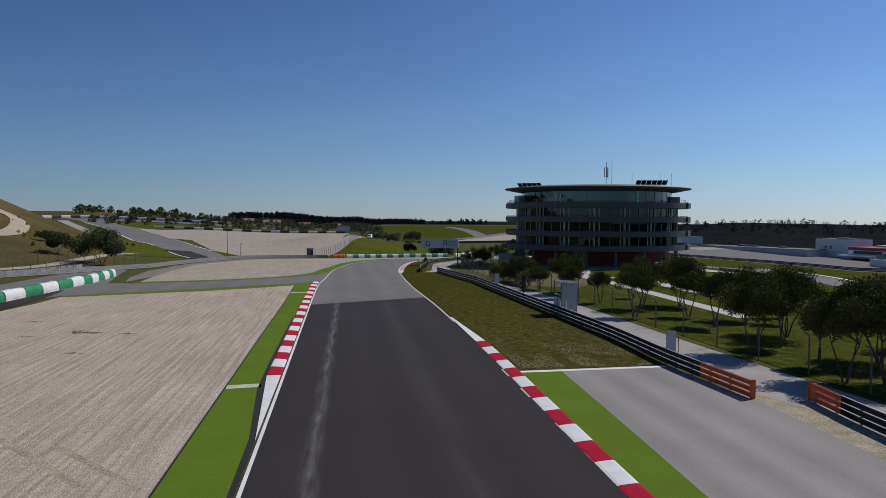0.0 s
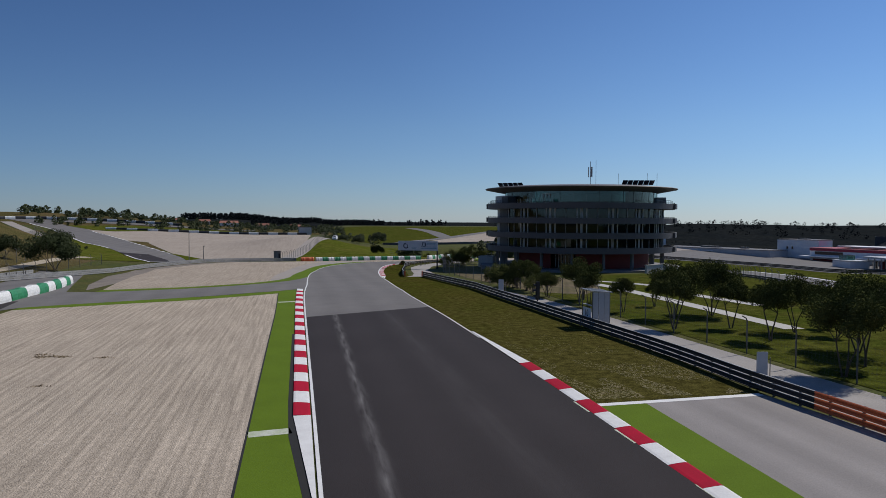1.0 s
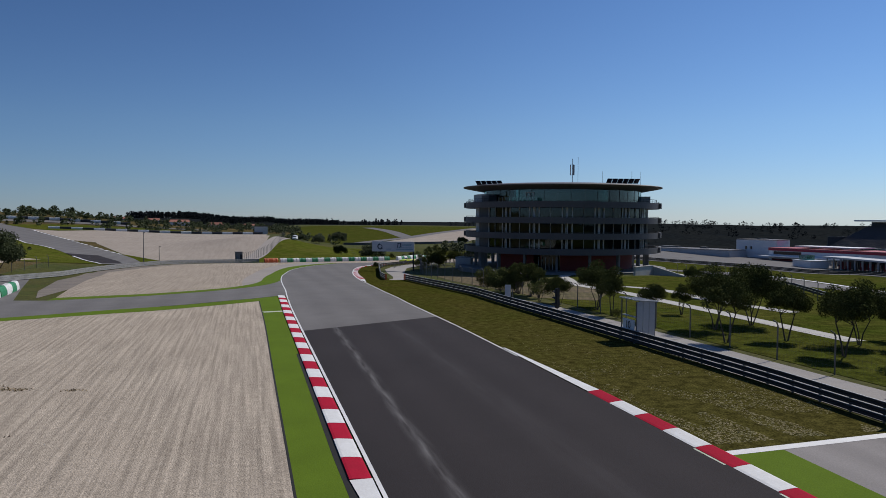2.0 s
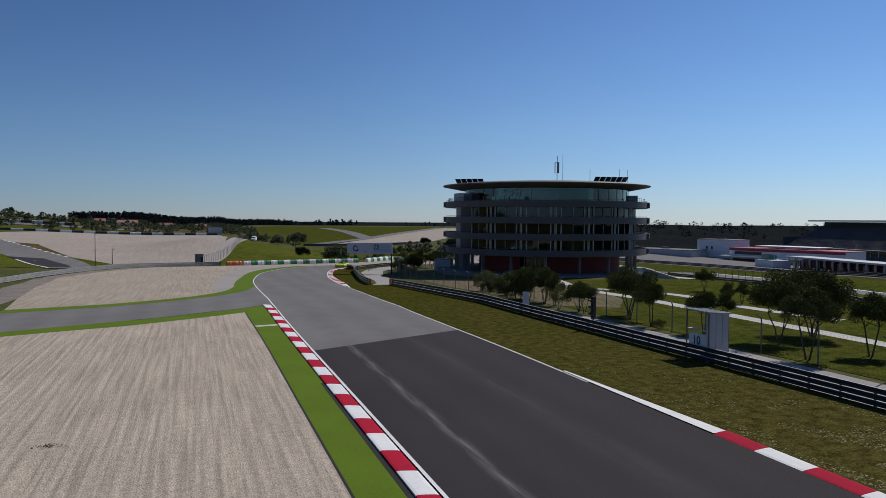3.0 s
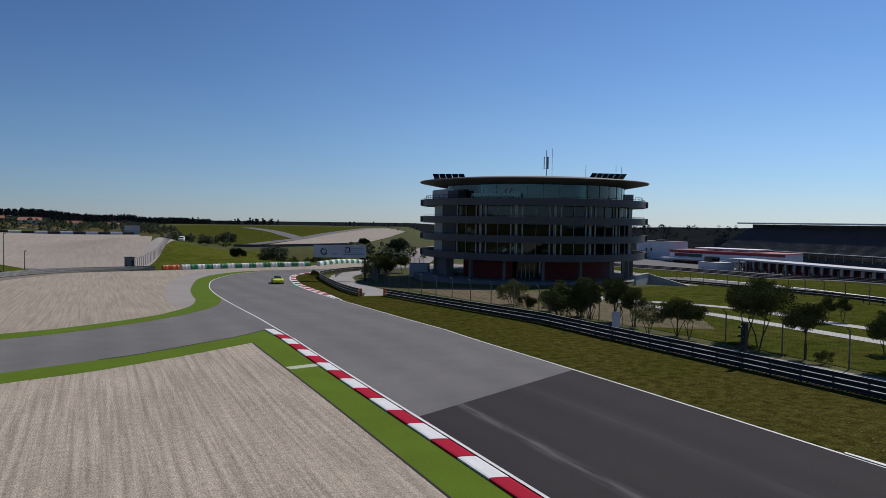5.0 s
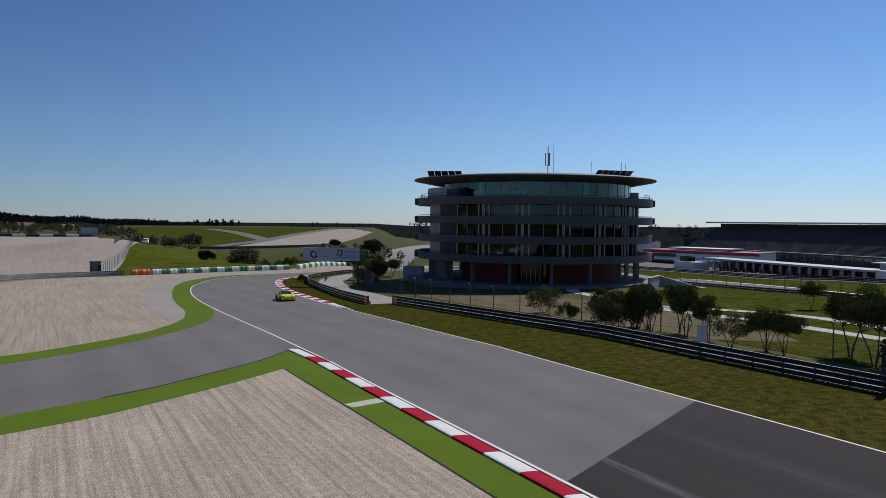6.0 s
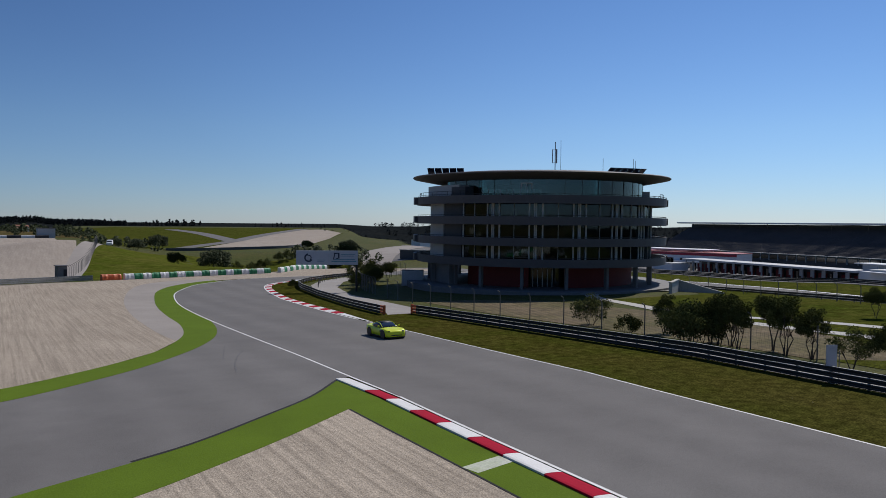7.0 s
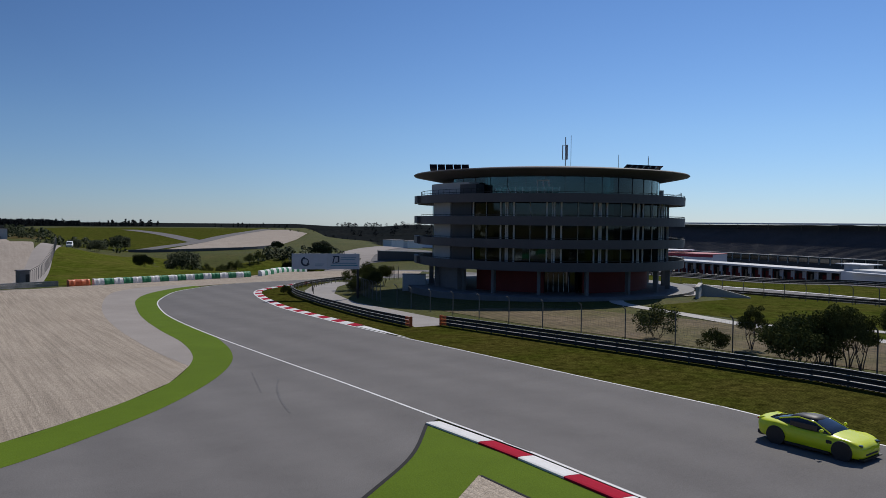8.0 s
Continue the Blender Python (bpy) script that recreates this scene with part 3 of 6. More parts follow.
field("dirt_path", [(15.4, 136.6), (18.4, 136.4), (21.5, 141), (22.8, 152), (24.2, 165), (27.5, 178), (33, 188), (40, 196), (37.5, 198.3), (30, 191.5), (25.4, 184), (22, 175), (20.3, 163), (18.8, 150), (17.2, 141)], M_SERVICE, "pale beaten path inside the bend", 0.014)
field("bare_earth", [(25.5, 96), (31, 92), (36, 99), (40.5, 112), (41, 128), (40, 141), (33, 148), (26.5, 148), (25, 132), (25.3, 112)], M_EARTH, "dry brown mown earth below the round building", 0.006)
field("lawn", [(27.5, -30), (58, -30), (66, 84), (75, 106), (84, 125), (91, 145), (96, 163), (96, 180), (84, 178), (78, 150), (66, 138), (56, 138), (48, 138), (44.5, 120), (40.5, 112), (36, 99), (31, 92), (26.2, 96), (26.4, 66), (27.6, 30)], M_LAWN, "bright green lawn below the trees", 0.004)
field("lawn", [(0.5, 222), (16, 228.5), (33, 232), (51, 250), (60, 270), (66, 300), (62, 330), (40, 345), (20, 338), (12, 330), (5, 300), (-1, 262), (-5, 240), (-6, 224)], M_BANK, "bright green grass bank outside the bend", 0.03)
field("lawn", [(-40, 200), (-45, 213), (-63, 262), (-95, 342), (-104, 352), (-92, 300), (-80, 245), (-63, 203), (-53, 190)], M_BANK, "green grass bank below the far track", 0.05)
field("lawn", [(60, 252), (82, 255), (100, 300), (96, 340), (64, 336), (69, 300)], M_BANK, "green grass bank in the hollow", 0.05)
field("far_field", [(20, 380), (38, 372), (78, 379), (110, 404), (150, 476), (205, 580), (215, 700), (60, 700), (20, 640)], M_LAWN, "far green infield on the rise", 0.05, 5)
field("gravel_trap", [(-36, 236), (-8, 226), (-6, 250), (-1, 285), (2, 320), (4, 446), (-84, 446), (-64, 330)], M_GRAVEL_FAR, "wide pale gravel trap across the far bend", 0.05, 5)
field("gravel_trap", [(50, 378), (78, 380.5), (109, 404), (150, 476), (203, 579), (222, 660), (200, 652), (179, 621), (131, 533), (86, 442)], M_GRAVEL_FAR, "far pale gravel run-off on the rise", 0.12, 5)
field("gravel_trap", [(-60, 455), (-130, 440), (-80, 352), (-64, 334), (-52, 372)], M_GRAVEL_FAR, "pale gravel beside the climbing track", 0.06, 5)
CLIMB_L = [(-39.5, 199), (-45.2, 214.4), (-63.6, 262.8), (-95, 342), (-127, 422), (-151, 459), (-172, 480)]
CLIMB_R = [(-32, 205), (-35.4, 231), (-44.5, 261.3), (-76, 345), (-111.8, 432), (-141, 470), (-152, 484)]
ribbon("road", None, 0, M_LIGHT, "asphalt track climbing the far hill", 0.12, edges=(CLIMB_L, CLIMB_R))
ribbon("road", [(-160, 474), (-140, 481), (-110, 487), (-75, 490), (-30, 492)], 11, M_LIGHT, "asphalt track along the crest of the far hill", 0.2, 4)
ribbon("edge_line", CLIMB_L[2:6], 0.7, M_WHITE, "white edge line of the climbing track", 0.18, 4, 1, "line")
ribbon("edge_line", CLIMB_L[:2] + [(-52, 232)], 0.7, M_WHITE, "white edge line of the climbing track", 0.18, 4, 1, "line")
for n, (p, _) in enumerate(along(curve_points(CLIMB_R[2:5], 1.0), 4.6)):
    if n % 2 == 0:
        ribbon("edge_line", [(p.x, p.y), (p.x - 1.75, p.y + 4.3)], 0.9, M_WHITE, "white dash along the climbing track", 0.18, 4, 1, "line")
ribbon("road", None, 0, M_DARK, "dark repaired patch on the climbing track", 0.16, edges=([(-40.5, 202), (-45.6, 214.6), (-56, 243)], [(-36.5, 210), (-40, 226), (-48.5, 247)]))
ribbon("service_road", [(-84, 292), (-103, 338), (-134, 408), (-164, 462)], 6, M_GREY, "pale service road beside the climbing track", 0.13, 4)
field("lawn", [(-54, 281), (-44.3, 262), (-35.5, 232), (-31.6, 214), (-27.5, 219), (-31, 236), (-41, 257)], M_BANK, "thin green strip beside the climbing track", 0.09)
field("lawn", [(-132, 458), (-104, 474), (-62, 480), (-20, 470), (-60, 453), (-81, 449), (-100, 432), (-112, 436)], M_BANK, "green strip between the far gravel and the crest", 0.16)
ribbon("road", [(41, 376), (61, 409), (86, 449), (126, 528), (168, 602), (205, 665)], (7, 9, 11, 12, 13, 13), M_LIGHT, "far asphalt track across the rise", 0.2, 5)
ribbon("road", [(87, 452), (92, 508), (95, 545), (96, 590), (93, 640)], 10, M_LIGHT, "far branch of asphalt track", 0.17, 5)
ribbon("road", [(70, 262), (86, 290), (112, 330), (150, 372), (240, 420)], 15, M_GREY, "pale asphalt track beyond the hollow", 0.16, 4)
ribbon("service_road", [(-8.5, 226), (-3.5, 258), (1.5, 292), (8, 328), (11, 362)], 5.0, M_GREY, "pale service road up to the far gravel", 0.08)
field("walkway", [(BX0 + r * math.cos(radians(a)), BY0 + r * math.sin(radians(a))) for r, a in [(21.5, a) for a in range(-75, 46, 5)] + [(31.0, a) for a in range(45, -36, -5)] + [(28.5, -42), (25.2, -52), (23.6, -62), (22.9, -75)]], M_CONCRETE, "pale concrete walkway round the building", 0.12, category="pavement")
ribbon("dirt_road", [(-98, 218.5), (-95, 220.4), (-92.2, 220.7), (-89.2, 218.4), (-86.6, 213), (-84.1, 204.2), (-82.7, 195.5), (-83, 189), (-86, 182)], 4.6, M_DIRT, "sandy dirt road on the hillside", 0.15)
ribbon("dirt_road", [(-68, 118), (-60.8, 140), (-57.8, 152), (-57.2, 168), (-55.6, 190), (-53, 199)], 2.6, M_DIRT, "sandy track at the foot of the hill", 0.08)
ribbon("footpath", [(56, 149), (49.4, 142), (45.3, 131), (42.6, 124), (40.2, 117), (39, 106), (38.5, 97), (38.1, 80), (37.6, 62)], 1.9, M_CONCRETE, "pale concrete footpath across the lawn", 0.03)
ribbon("footpath", [(41, 119), (44, 112), (45.6, 105), (45.2, 98), (44.2, 90), (45.5, 78)], 1.8, M_CONCRETE, "pale concrete footpath branching across the lawn", 0.036)
ribbon("footpath", [(36, 262), (50, 272), (62, 286), (70, 310)], 3, M_CONCRETE, "pale path through the grass bank", 0.1)
ribbon("road", [(63, 55), (71.5, 86), (80, 107), (89, 126), (96.5, 145), (101.5, 161), (103, 178), (101, 206), (94, 238), (80, 262)], 10, M_LIGHT, "asphalt track passing below the paddock", 0.03)
ribbon("verge_line", [(77, 85), (85.5, 105), (94.5, 123.5), (102, 142.5), (107, 160), (108.5, 178)], 0.9, M_WHITE, "white edge line of the lower track", 0.05)
field("apron", [(109, 92), (300, 92), (300, 420), (235, 425), (205, 380), (160, 320), (119, 259), (131, 237), (135, 200), (131, 160), (123, 130)], M_LIGHT, "grey paddock and pit lane paving", 0.05, 5)
field("apron", [(100, 300), (165, 260), (240, 300), (250, 420), (150, 385)], M_LIGHT, "grey car park paving", 0.06, 5)

field("lawn", [(84, 86), (108, 92), (122, 130), (130, 160), (134, 200), (130, 236), (118, 258), (106, 240), (108, 206), (110, 178), (108, 159), (103, 142), (95, 122), (86, 104)], M_LAWN, "green grass strip along the pit lane", 0.05)
field("asphalt_strip", [(-33.4, 94), (-32.6, 87), (-32.2, 80), (-32.4, 70), (-34, 55), (-40, 55), (-37, 68), (-35.2, 80), (-34.5, 88), (-34, 94)], M_DARK, "dark asphalt strip at the foot of the tyre barrier", 0.014, category="road")
ribbon("wheel_track", [(-13.5, 30.2), (-12.97, 29.57), (-10.38, 26.54), (-8.27, 24.06)], 0.35, M_STONES, "faint wheel track in the gravel", 0.009, 1.0, 1, "mark")
ribbon("wheel_track", [(-10.87, 28.95), (-7.97, 25.58), (-6.3, 23.75)], 0.35, M_STONES, "faint wheel track in the gravel", 0.009, 1.0, 1, "mark")
# white lines
ribbon("edge_line", [p for p in dense(LEFT, 2.0) if p[1] > -55 and p[0] < 60], 0.15, M_WHITE, "white painted edge line round the bend", 0.021, 1.5, 1, "line")
ribbon("edge_line", [p for p in dense(RIGHT, 2.0) if 60 < p[1] < 132], 0.13, M_WHITE, "thin white painted edge line", 0.021, 1.5, 1, "line")
for y0, y1 in ((41.6, 39.6), (36.6, 34.6), (29.8, 28.6), (25.6, -20)):
    ribbon("edge_line", [(9.55 + 0.0095 * y0, y0), (9.55 + 0.0095 * (y0 + y1) / 2, (y0 + y1) / 2), (9.55 + 0.0095 * y1, y1)], 0.1, M_WORN, "worn remnant of a white edge line beside the kerb", 0.021, 1.0, 1, "line")
ribbon("edge_line", [p for p in dense(RIGHT, 2.0) if 132 < p[1] and p[0] < 60], 0.2, M_WHITE, "white painted edge line inside the bend", 0.021, 1.5, 1, "line")
ribbon("edge_line", [(10.9, 40.75), (15, 41.0), (20.3, 41.35)], 0.5, M_WHITE, "white line across the end of the pad", 0.022, 1.0, 1, "line")
ribbon("cross_band", [(-5.8, 38.6), (-4.0, 38.9)], 0.85, M_WORN, "worn white band across the green strip", 0.020, 0.5, 1, "line")
ribbon("cross_band", [(-5.78, 88.9), (-3.9, 89.3)], 0.8, M_WORN, "worn white band across the green strip", 0.020, 0.5, 1, "line")
ribbon("tyre_mark", [(-4.74, 119.7), (-5.97, 116.9), (-6.99, 113.8), (-7.67, 111.1)], 0.11, M_SKID, "curved dark tyre mark", 0.021, 0.4, 1, "mark")
ribbon("tyre_mark", [(-5.34, 122.5), (-6.13, 119.7), (-7.06, 116.4)], 0.07, M_SKID, "thin dark tyre mark", 0.021, 0.4, 1, "mark")


# ---- kerbs ----
def kerb(name, pts, length, width, first_white, label, side, count, last=False):
    """Raised kerb of painted blocks along an edge line; side: +1 lies to the right of the line."""
    k = thing(name, label, "kerb", kind="structure")
    line = curve_points(pts, 0.25)
    spots = along(line, length)[:count + 1]
    if last:
        spots.append((line[-1], spots[-1][1]))
    for i in range(len(spots) - 1):
        (a, ha), (b, hb) = spots[i], spots[i + 1]
        prof = ((0.0, 0.02), (0.12, 0.05), (width * 0.6, 0.085), (width - 0.1, 0.10), (width, 0.085), (width, -0.03))
        verts = []
        for f in (0.004, 0.996):
            p = a + (b - a) * f
            h = ha + (hb - ha) * f
            nrm = Vector((math.sin(h), -math.cos(h), 0)) * side
            for off, z in prof:
                q = p + nrm * off
                verts.append((q.x, q.y, land(q.x, q.y) + z))
        n = len(prof)
        faces = [(j, j + 1, n + j + 1, n + j) if side < 0 else (j, n + j, n + j + 1, j + 1) for j in range(n - 1)]
        faces += [tuple(range(n)), tuple(range(2 * n - 1, n - 1, -1))]
        quick("kerb_block", verts, faces, M_WHITE if (i % 2 == 0) == first_white else M_RED, k)
    return k


kerb("kerb", [(-3.12, 41.2), (-3.12, 54), (-3.12, 66), (-3.12, 78), (-3.1, 88), (-3.04, 96), (-2.93, 105.5)], 2.418, 0.80, False, "red and white painted kerb along the straight", -1, 25, True)
kerb("kerb", [(10.12, 51.55), (10.08, 44), (9.96, 36.7), (9.7, 22), (9.5, 0), (9.3, -30)], 2.463, 0.78, False, "red and white painted kerb beside the pad", -1, 32)
kerb("kerb", [(11.2, 140.5), (12.4, 154), (13.8, 166), (15.8, 177.6), (18.3, 185.9), (21.6, 190.6), (30.2, 197.6), (38, 201.6)], 2.1, 0.95, False, "red and white kerb round the inside of the bend", 1, 40)
# white tapering ends
field("kerb_end", [(-3.13, 28.6), (-3.12, 41.2), (-3.92, 41.2)], M_WHITE, "white tapering end of the kerb", 0.06, category="kerb")
field("kerb_end", [(10.14, 51.5), (10.9, 51.5), (10.32, 65), (10.16, 65)], M_WHITE, "white tapering end of the kerb", 0.06, category="kerb")
field("kerb_end", [(11.25, 140.4), (12.1, 140.2), (10.75, 130)], M_WHITE, "white tapering end of the kerb", 0.06, category="kerb")
# The kerb's cast shadow and drop side, painted as one dark strip.
field("kerb_gap", [(-3.1, 14), (-3.14, 28.6), (-3.92, 41.2), (-3.92, 66), (-4.12, 66), (-4.18, 44), (-4.1, 38), (-3.42, 29), (-3.24, 14)], M_SEAM, "dark strip painting the kerb's shadow and drop side", 0.02, category="kerb")
ribbon("kerb_gap", [(-3.5, 105.7), (-6.8, 101.8), (-10.4, 98.9), (-13.4, 96.8), (-15.8, 95.6)], 0.16, M_SEAM, "dark joint at the edge of the escape road", 0.02, 0.6, 1, "kerb")
ribbon("kerb_gap", [(-5.83, 20), (-5.83, 60), (-5.81, 80), (-5.98, 98.6)], 0.09, M_SEAM, "dark broken edge between the green strip and the gravel", 0.02, 2.0, 1, "kerb")
# ---- the round building ----
BX, BY = BX0, BY0
BASE = -1.2


def ring(bm, profile, n=96, a0=0.0, a1=360.0):
    """A turned shape: profile of (radius, z), round the z axis, whole or in part."""
    full = abs(a1 - a0 - 360) < 1e-6
    steps = n if full else n + 1
    rows = []
    for i in range(steps):
        a = radians(a0 + (a1 - a0) * i / n)
        rows.append([bm.verts.new((r * math.cos(a), r * math.sin(a), z)) for r, z in profile])
    m = len(profile)
    for i in range(n):
        p, q = rows[i], rows[(i + 1) % steps]
        for k in range(m):
            k2 = (k + 1) % m
            bm.faces.new((p[k], q[k], q[k2], p[k2]))
    if not full:
        bm.faces.new(rows[0][::-1]), bm.faces.new(rows[-1])
    return bm


def round_building():
    b = thing("round_building", "dark round five-storey building with balconies, glazing and a wide disc roof", "building", pose(BX, BY, BASE))
    part("plinth", ring(bmesh.new(), ((0.01, -1.2), (22.5, -1.2), (22.5, 0.12), (0.01, 0.12))), M_COLUMN, b, "pale paved plinth")
    part("core", ring(bmesh.new(), ((0.01, 0.12), (9.0, 0.12), (9.0, 16.0), (0.01, 16.0)), 48), M_DARKWALL, b)
    slabs = [3.65, 6.7, 9.8, 12.9]
    for z in slabs:
        s = part("floor_slab", ring(bmesh.new(), ((0.01, z - 0.1), (20.6, z - 0.1), (20.6, z + 0.2), (0.01, z + 0.2))), M_FLOOR, b)
        p = part("parapet", ring(bmesh.new(), ((20.62, z - 0.22), (20.9, z - 0.22), (20.95, z + 1.0), (20.75, z + 1.0))), M_SLAB, b, "dark metal balcony parapet")
        bm = bmesh.new()
        ring(bm, ((20.8, z + 1.16), (20.86, z + 1.16), (20.86, z + 1.22), (20.8, z + 1.22)), 140, -200, 60)
        for a in range(-200, 61, 4):
            c, sn = math.cos(radians(a)), math.sin(radians(a))
            rod(bm, (20.83 * c, 20.83 * sn, z + 0.95), (20.83 * c, 20.83 * sn, z + 1.2), 0.02, 4)
        part("handrail", bm, M_STEEL, b)
    # glazed storeys: eighteen bays, each with two pale framed leaves and a wide dark pane
    for i, z in enumerate(slabs[:3]):
        lo, hi = z + 0.2, slabs[i + 1] - 0.1
        bm = bmesh.new()
        ring(bm, ((18.35, lo), (18.4, lo), (18.4, hi), (18.35, hi)), 108)
        part("glazing", bm, M_GLASS, b, "dark tinted window wall")
        part("inner_wall", ring(bmesh.new(), ((13.0, lo), (13.2, lo), (13.2, hi), (13.0, hi)), 64), M_COLUMN, b)
    bars = {}
    for z0, z1 in ((3.85, 6.6), (6.9, 9.7), (10.0, 12.8)):
        for k in range(18):
            a0 = 7.0 + 20 * k
            if 128 < a0 % 360 < 166:
                continue
            for da, w in ((0.0, 0.20), (2.3, 0.14), (3.1, 0.22), (6.0, 0.22), (13.0, 0.06)):
                a = radians(a0 + da)
                if (w, z1) not in bars:
                    bars[(w, z1)] = part("window_frame", boxes(((0, 0, 0), (0.14, w, z1 - z0))), M_FRAME, b).data
                    ob = [o for o in b.children if o.data == bars[(w, z1)]][0]
                else:
                    ob = new("window_frame", bars[(w, z1)])
                    ob.parent = b
                ob.matrix_local = pose(18.52 * math.cos(a), 18.52 * math.sin(a), (z0 + z1) / 2, 0, 0, a0 + da)
    for z0, z1 in ((3.86, 6.58), (6.92, 9.68), (10.02, 12.78)):
        part("wall_panel", ring(bmesh.new(), ((18.2, z0), (18.7, z0), (18.7, z1), (18.2, z1)), 12, 158, 178), M_WALLGREY, b, "pale concrete wall panel")
        part("wall_panel", ring(bmesh.new(), ((18.42, z0), (18.6, z0), (18.6, z1), (18.42, z1)), 8, 178.5, 192), M_DARKWALL, b)
    # balcony ends that stand out at the flanks
    for z in slabs:
        for a in (150, 330):
            c, s = math.cos(radians(a)), math.sin(radians(a))
            part("balcony", ring(bmesh.new(), ((20.9, z - 0.1), (21.4, z - 0.1), (21.4, z + 1.0), (20.9, z + 1.0)), 12, a - 9, a + 9), M_SLAB, b)
    # ground storey: columns, red walls, dark entrance with pale door frames
    for k in range(18):
        a = radians(4 + 20 * k)
        bm = bmesh.new()
        box(bm, (18.6 * math.cos(a), 18.6 * math.sin(a), 1.8), (0.7, 0.45, 3.5), math.degrees(a), 0.04)
        part("column", bm, M_COLUMN, b)
    part("red_wall", ring(bmesh.new(), ((15.2, 0.12), (15.5, 0.12), (15.5, 3.55), (15.2, 3.55)), 40, 246, 330), M_REDWALL, b, "deep red ground-floor wall")
    part("red_wall", ring(bmesh.new(), ((15.2, 0.12), (15.5, 0.12), (15.5, 3.55), (15.2, 3.55)), 24, 186, 226), M_REDWALL, b, "deep red ground-floor wall")
    part("side_wall", ring(bmesh.new(), ((17.6, 0.12), (18.1, 0.12), (18.1, 3.55), (17.6, 3.55)), 16, 150, 186), M_COLUMN, b, "grey ground-floor wall")
    part("dark_front", ring(bmesh.new(), ((13.6, 0.12), (13.8, 0.12), (13.8, 3.55), (13.6, 3.55)), 24, 226, 246), M_DARKGLASS, b)
    for da in (228, 231, 234, 237, 240):
        a = radians(da)
        bm = boxes(((14.0 * math.cos(a), 14.0 * math.sin(a), 1.5), (0.1, 0.1, 2.7), da))
        part("door_frame", bm, M_FRAME, b)
    # top storey: teal glass drum, solid flanks
    part("glass_drum", ring(bmesh.new(), ((17.0, 13.1), (17.06, 13.1), (17.06, 16.4), (17.0, 16.4)), 120, 172, 352), M_GLASS_TOP, b, "teal glazed drum under the roof")
    part("glass_drum", ring(bmesh.new(), ((15.0, 13.1), (15.06, 13.1), (15.06, 16.4), (15.0, 16.4)), 90, -8, 150), M_GLASS_TOP, b, "teal glazed drum under the roof")
    for da in range(172, 352, 9):
        a = radians(da)
        ob = part("mullion", boxes(((0, 0, 0), (0.05, 0.035 if da < 318 else 0.09, 3.3))), M_SLAB, b)
        ob.matrix_local = pose(17.1 * math.cos(a), 17.1 * math.sin(a), 14.75, 0, 0, da)
    part("flank_wall", ring(bmesh.new(), ((15.6, 13.1), (19.2, 13.1), (19.2, 15.6), (15.6, 15.6)), 16, 160, 192), M_WALLGREY, b, "grey solid wall of the top storey")
    part("flank_wall", ring(bmesh.new(), ((16.2, 13.1), (19.0, 13.1), (19.0, 15.4), (16.2, 15.4)), 12, 330, 344), M_WALLGREY, b, "grey solid wall of the top storey")
    part("dark_opening", ring(bmesh.new(), ((17.3, 13.1), (19.26, 13.1), (19.26, 15.3), (17.3, 15.3)), 6, 187, 196), M_DARKWALL, b)
    for da in (222.4, 225.0, 227.6):
        ob = part("door_frame", boxes(((0, 0, 0), (0.12, 0.15, 2.6))), M_FRAME, b)
        ob.matrix_local = pose(17.2 * math.cos(radians(da)), 17.2 * math.sin(radians(da)), 14.5, 0, 0, da)
    ob = part("door_head", boxes(((0, 0, 0), (0.12, 1.7, 0.15))), M_FRAME, b)
    ob.matrix_local = pose(17.2 * math.cos(radians(225)), 17.2 * math.sin(radians(225)), 15.75, 0, 0, 225)
    part("balustrade", ring(bmesh.new(), ((19.0, 13.15), (19.04, 13.15), (19.04, 14.75), (19.0, 14.75)), 16, 205, 232), M_GLASS_TOP, b, "teal glass balustrade on the terrace")
    for da in range(205, 233, 3):
        ob = part("baluster", boxes(((0, 0, 0), (0.05, 0.05, 1.65))), M_FRAME, b)
        ob.matrix_local = pose(19.06 * math.cos(radians(da)), 19.06 * math.sin(radians(da)), 13.95, 0, 0, da)
    # disc roof, thin at the rim
    part("roof", ring(bmesh.new(), ((0.01, 16.3), (17.6, 16.35), (21.4, 17.05), (21.55, 17.2), (21.4, 17.32), (17.5, 17.7), (12, 17.95), (0.01, 18.1)), 128), M_ROOF, b, "wide grey disc roof with a thin rim")
    # solar arrays and masts
    def solar(x, y, rz, n, w):
        arr = part("solar_array", boxes(((0, 0, 0.15), (n * w, 0.3, 0.1))), M_POST, b)
        arr.matrix_local = pose(x - BX, y - BY, 17.5, 0, 0, rz)
        for i in range(n):
            bm = boxes(((0, 0, 0), (w * 0.92, 1.7, 0.06)))
            box(bm, (0, 0.5, -0.35), (0.06, 0.06, 0.7))
            pan = part("solar_panel", bm, M_SOLAR, arr)
            pan.matrix_local = pose((i - (n - 1) / 2) * w, 0, 0.95, 32, 0, 0)
    solar(45.6, 174.4, 142, 5, 1.25)
    solar(68.6, 155.5, 168, 6, 1.15)
    mast = bmesh.new()
    mx, my = 61.6 - BX, 165.1 - BY
    rod(mast, (mx, my, 17.4), (mx, my, 23.6), 0.07, 8)
    for k in range(3):
        a = radians(120 * k + 20)
        rod(mast, (mx, my, 20.1), (mx + 0.42 * math.cos(a), my + 0.42 * math.sin(a), 20.1), 0.03, 5)
        rod(mast, (mx, my, 22.3), (mx + 0.42 * math.cos(a), my + 0.42 * math.sin(a), 22.3), 0.03, 5)
        box(mast, (mx + 0.45 * math.cos(a), my + 0.45 * math.sin(a), 21.2), (0.14, 0.2, 2.3), 120 * k + 20)
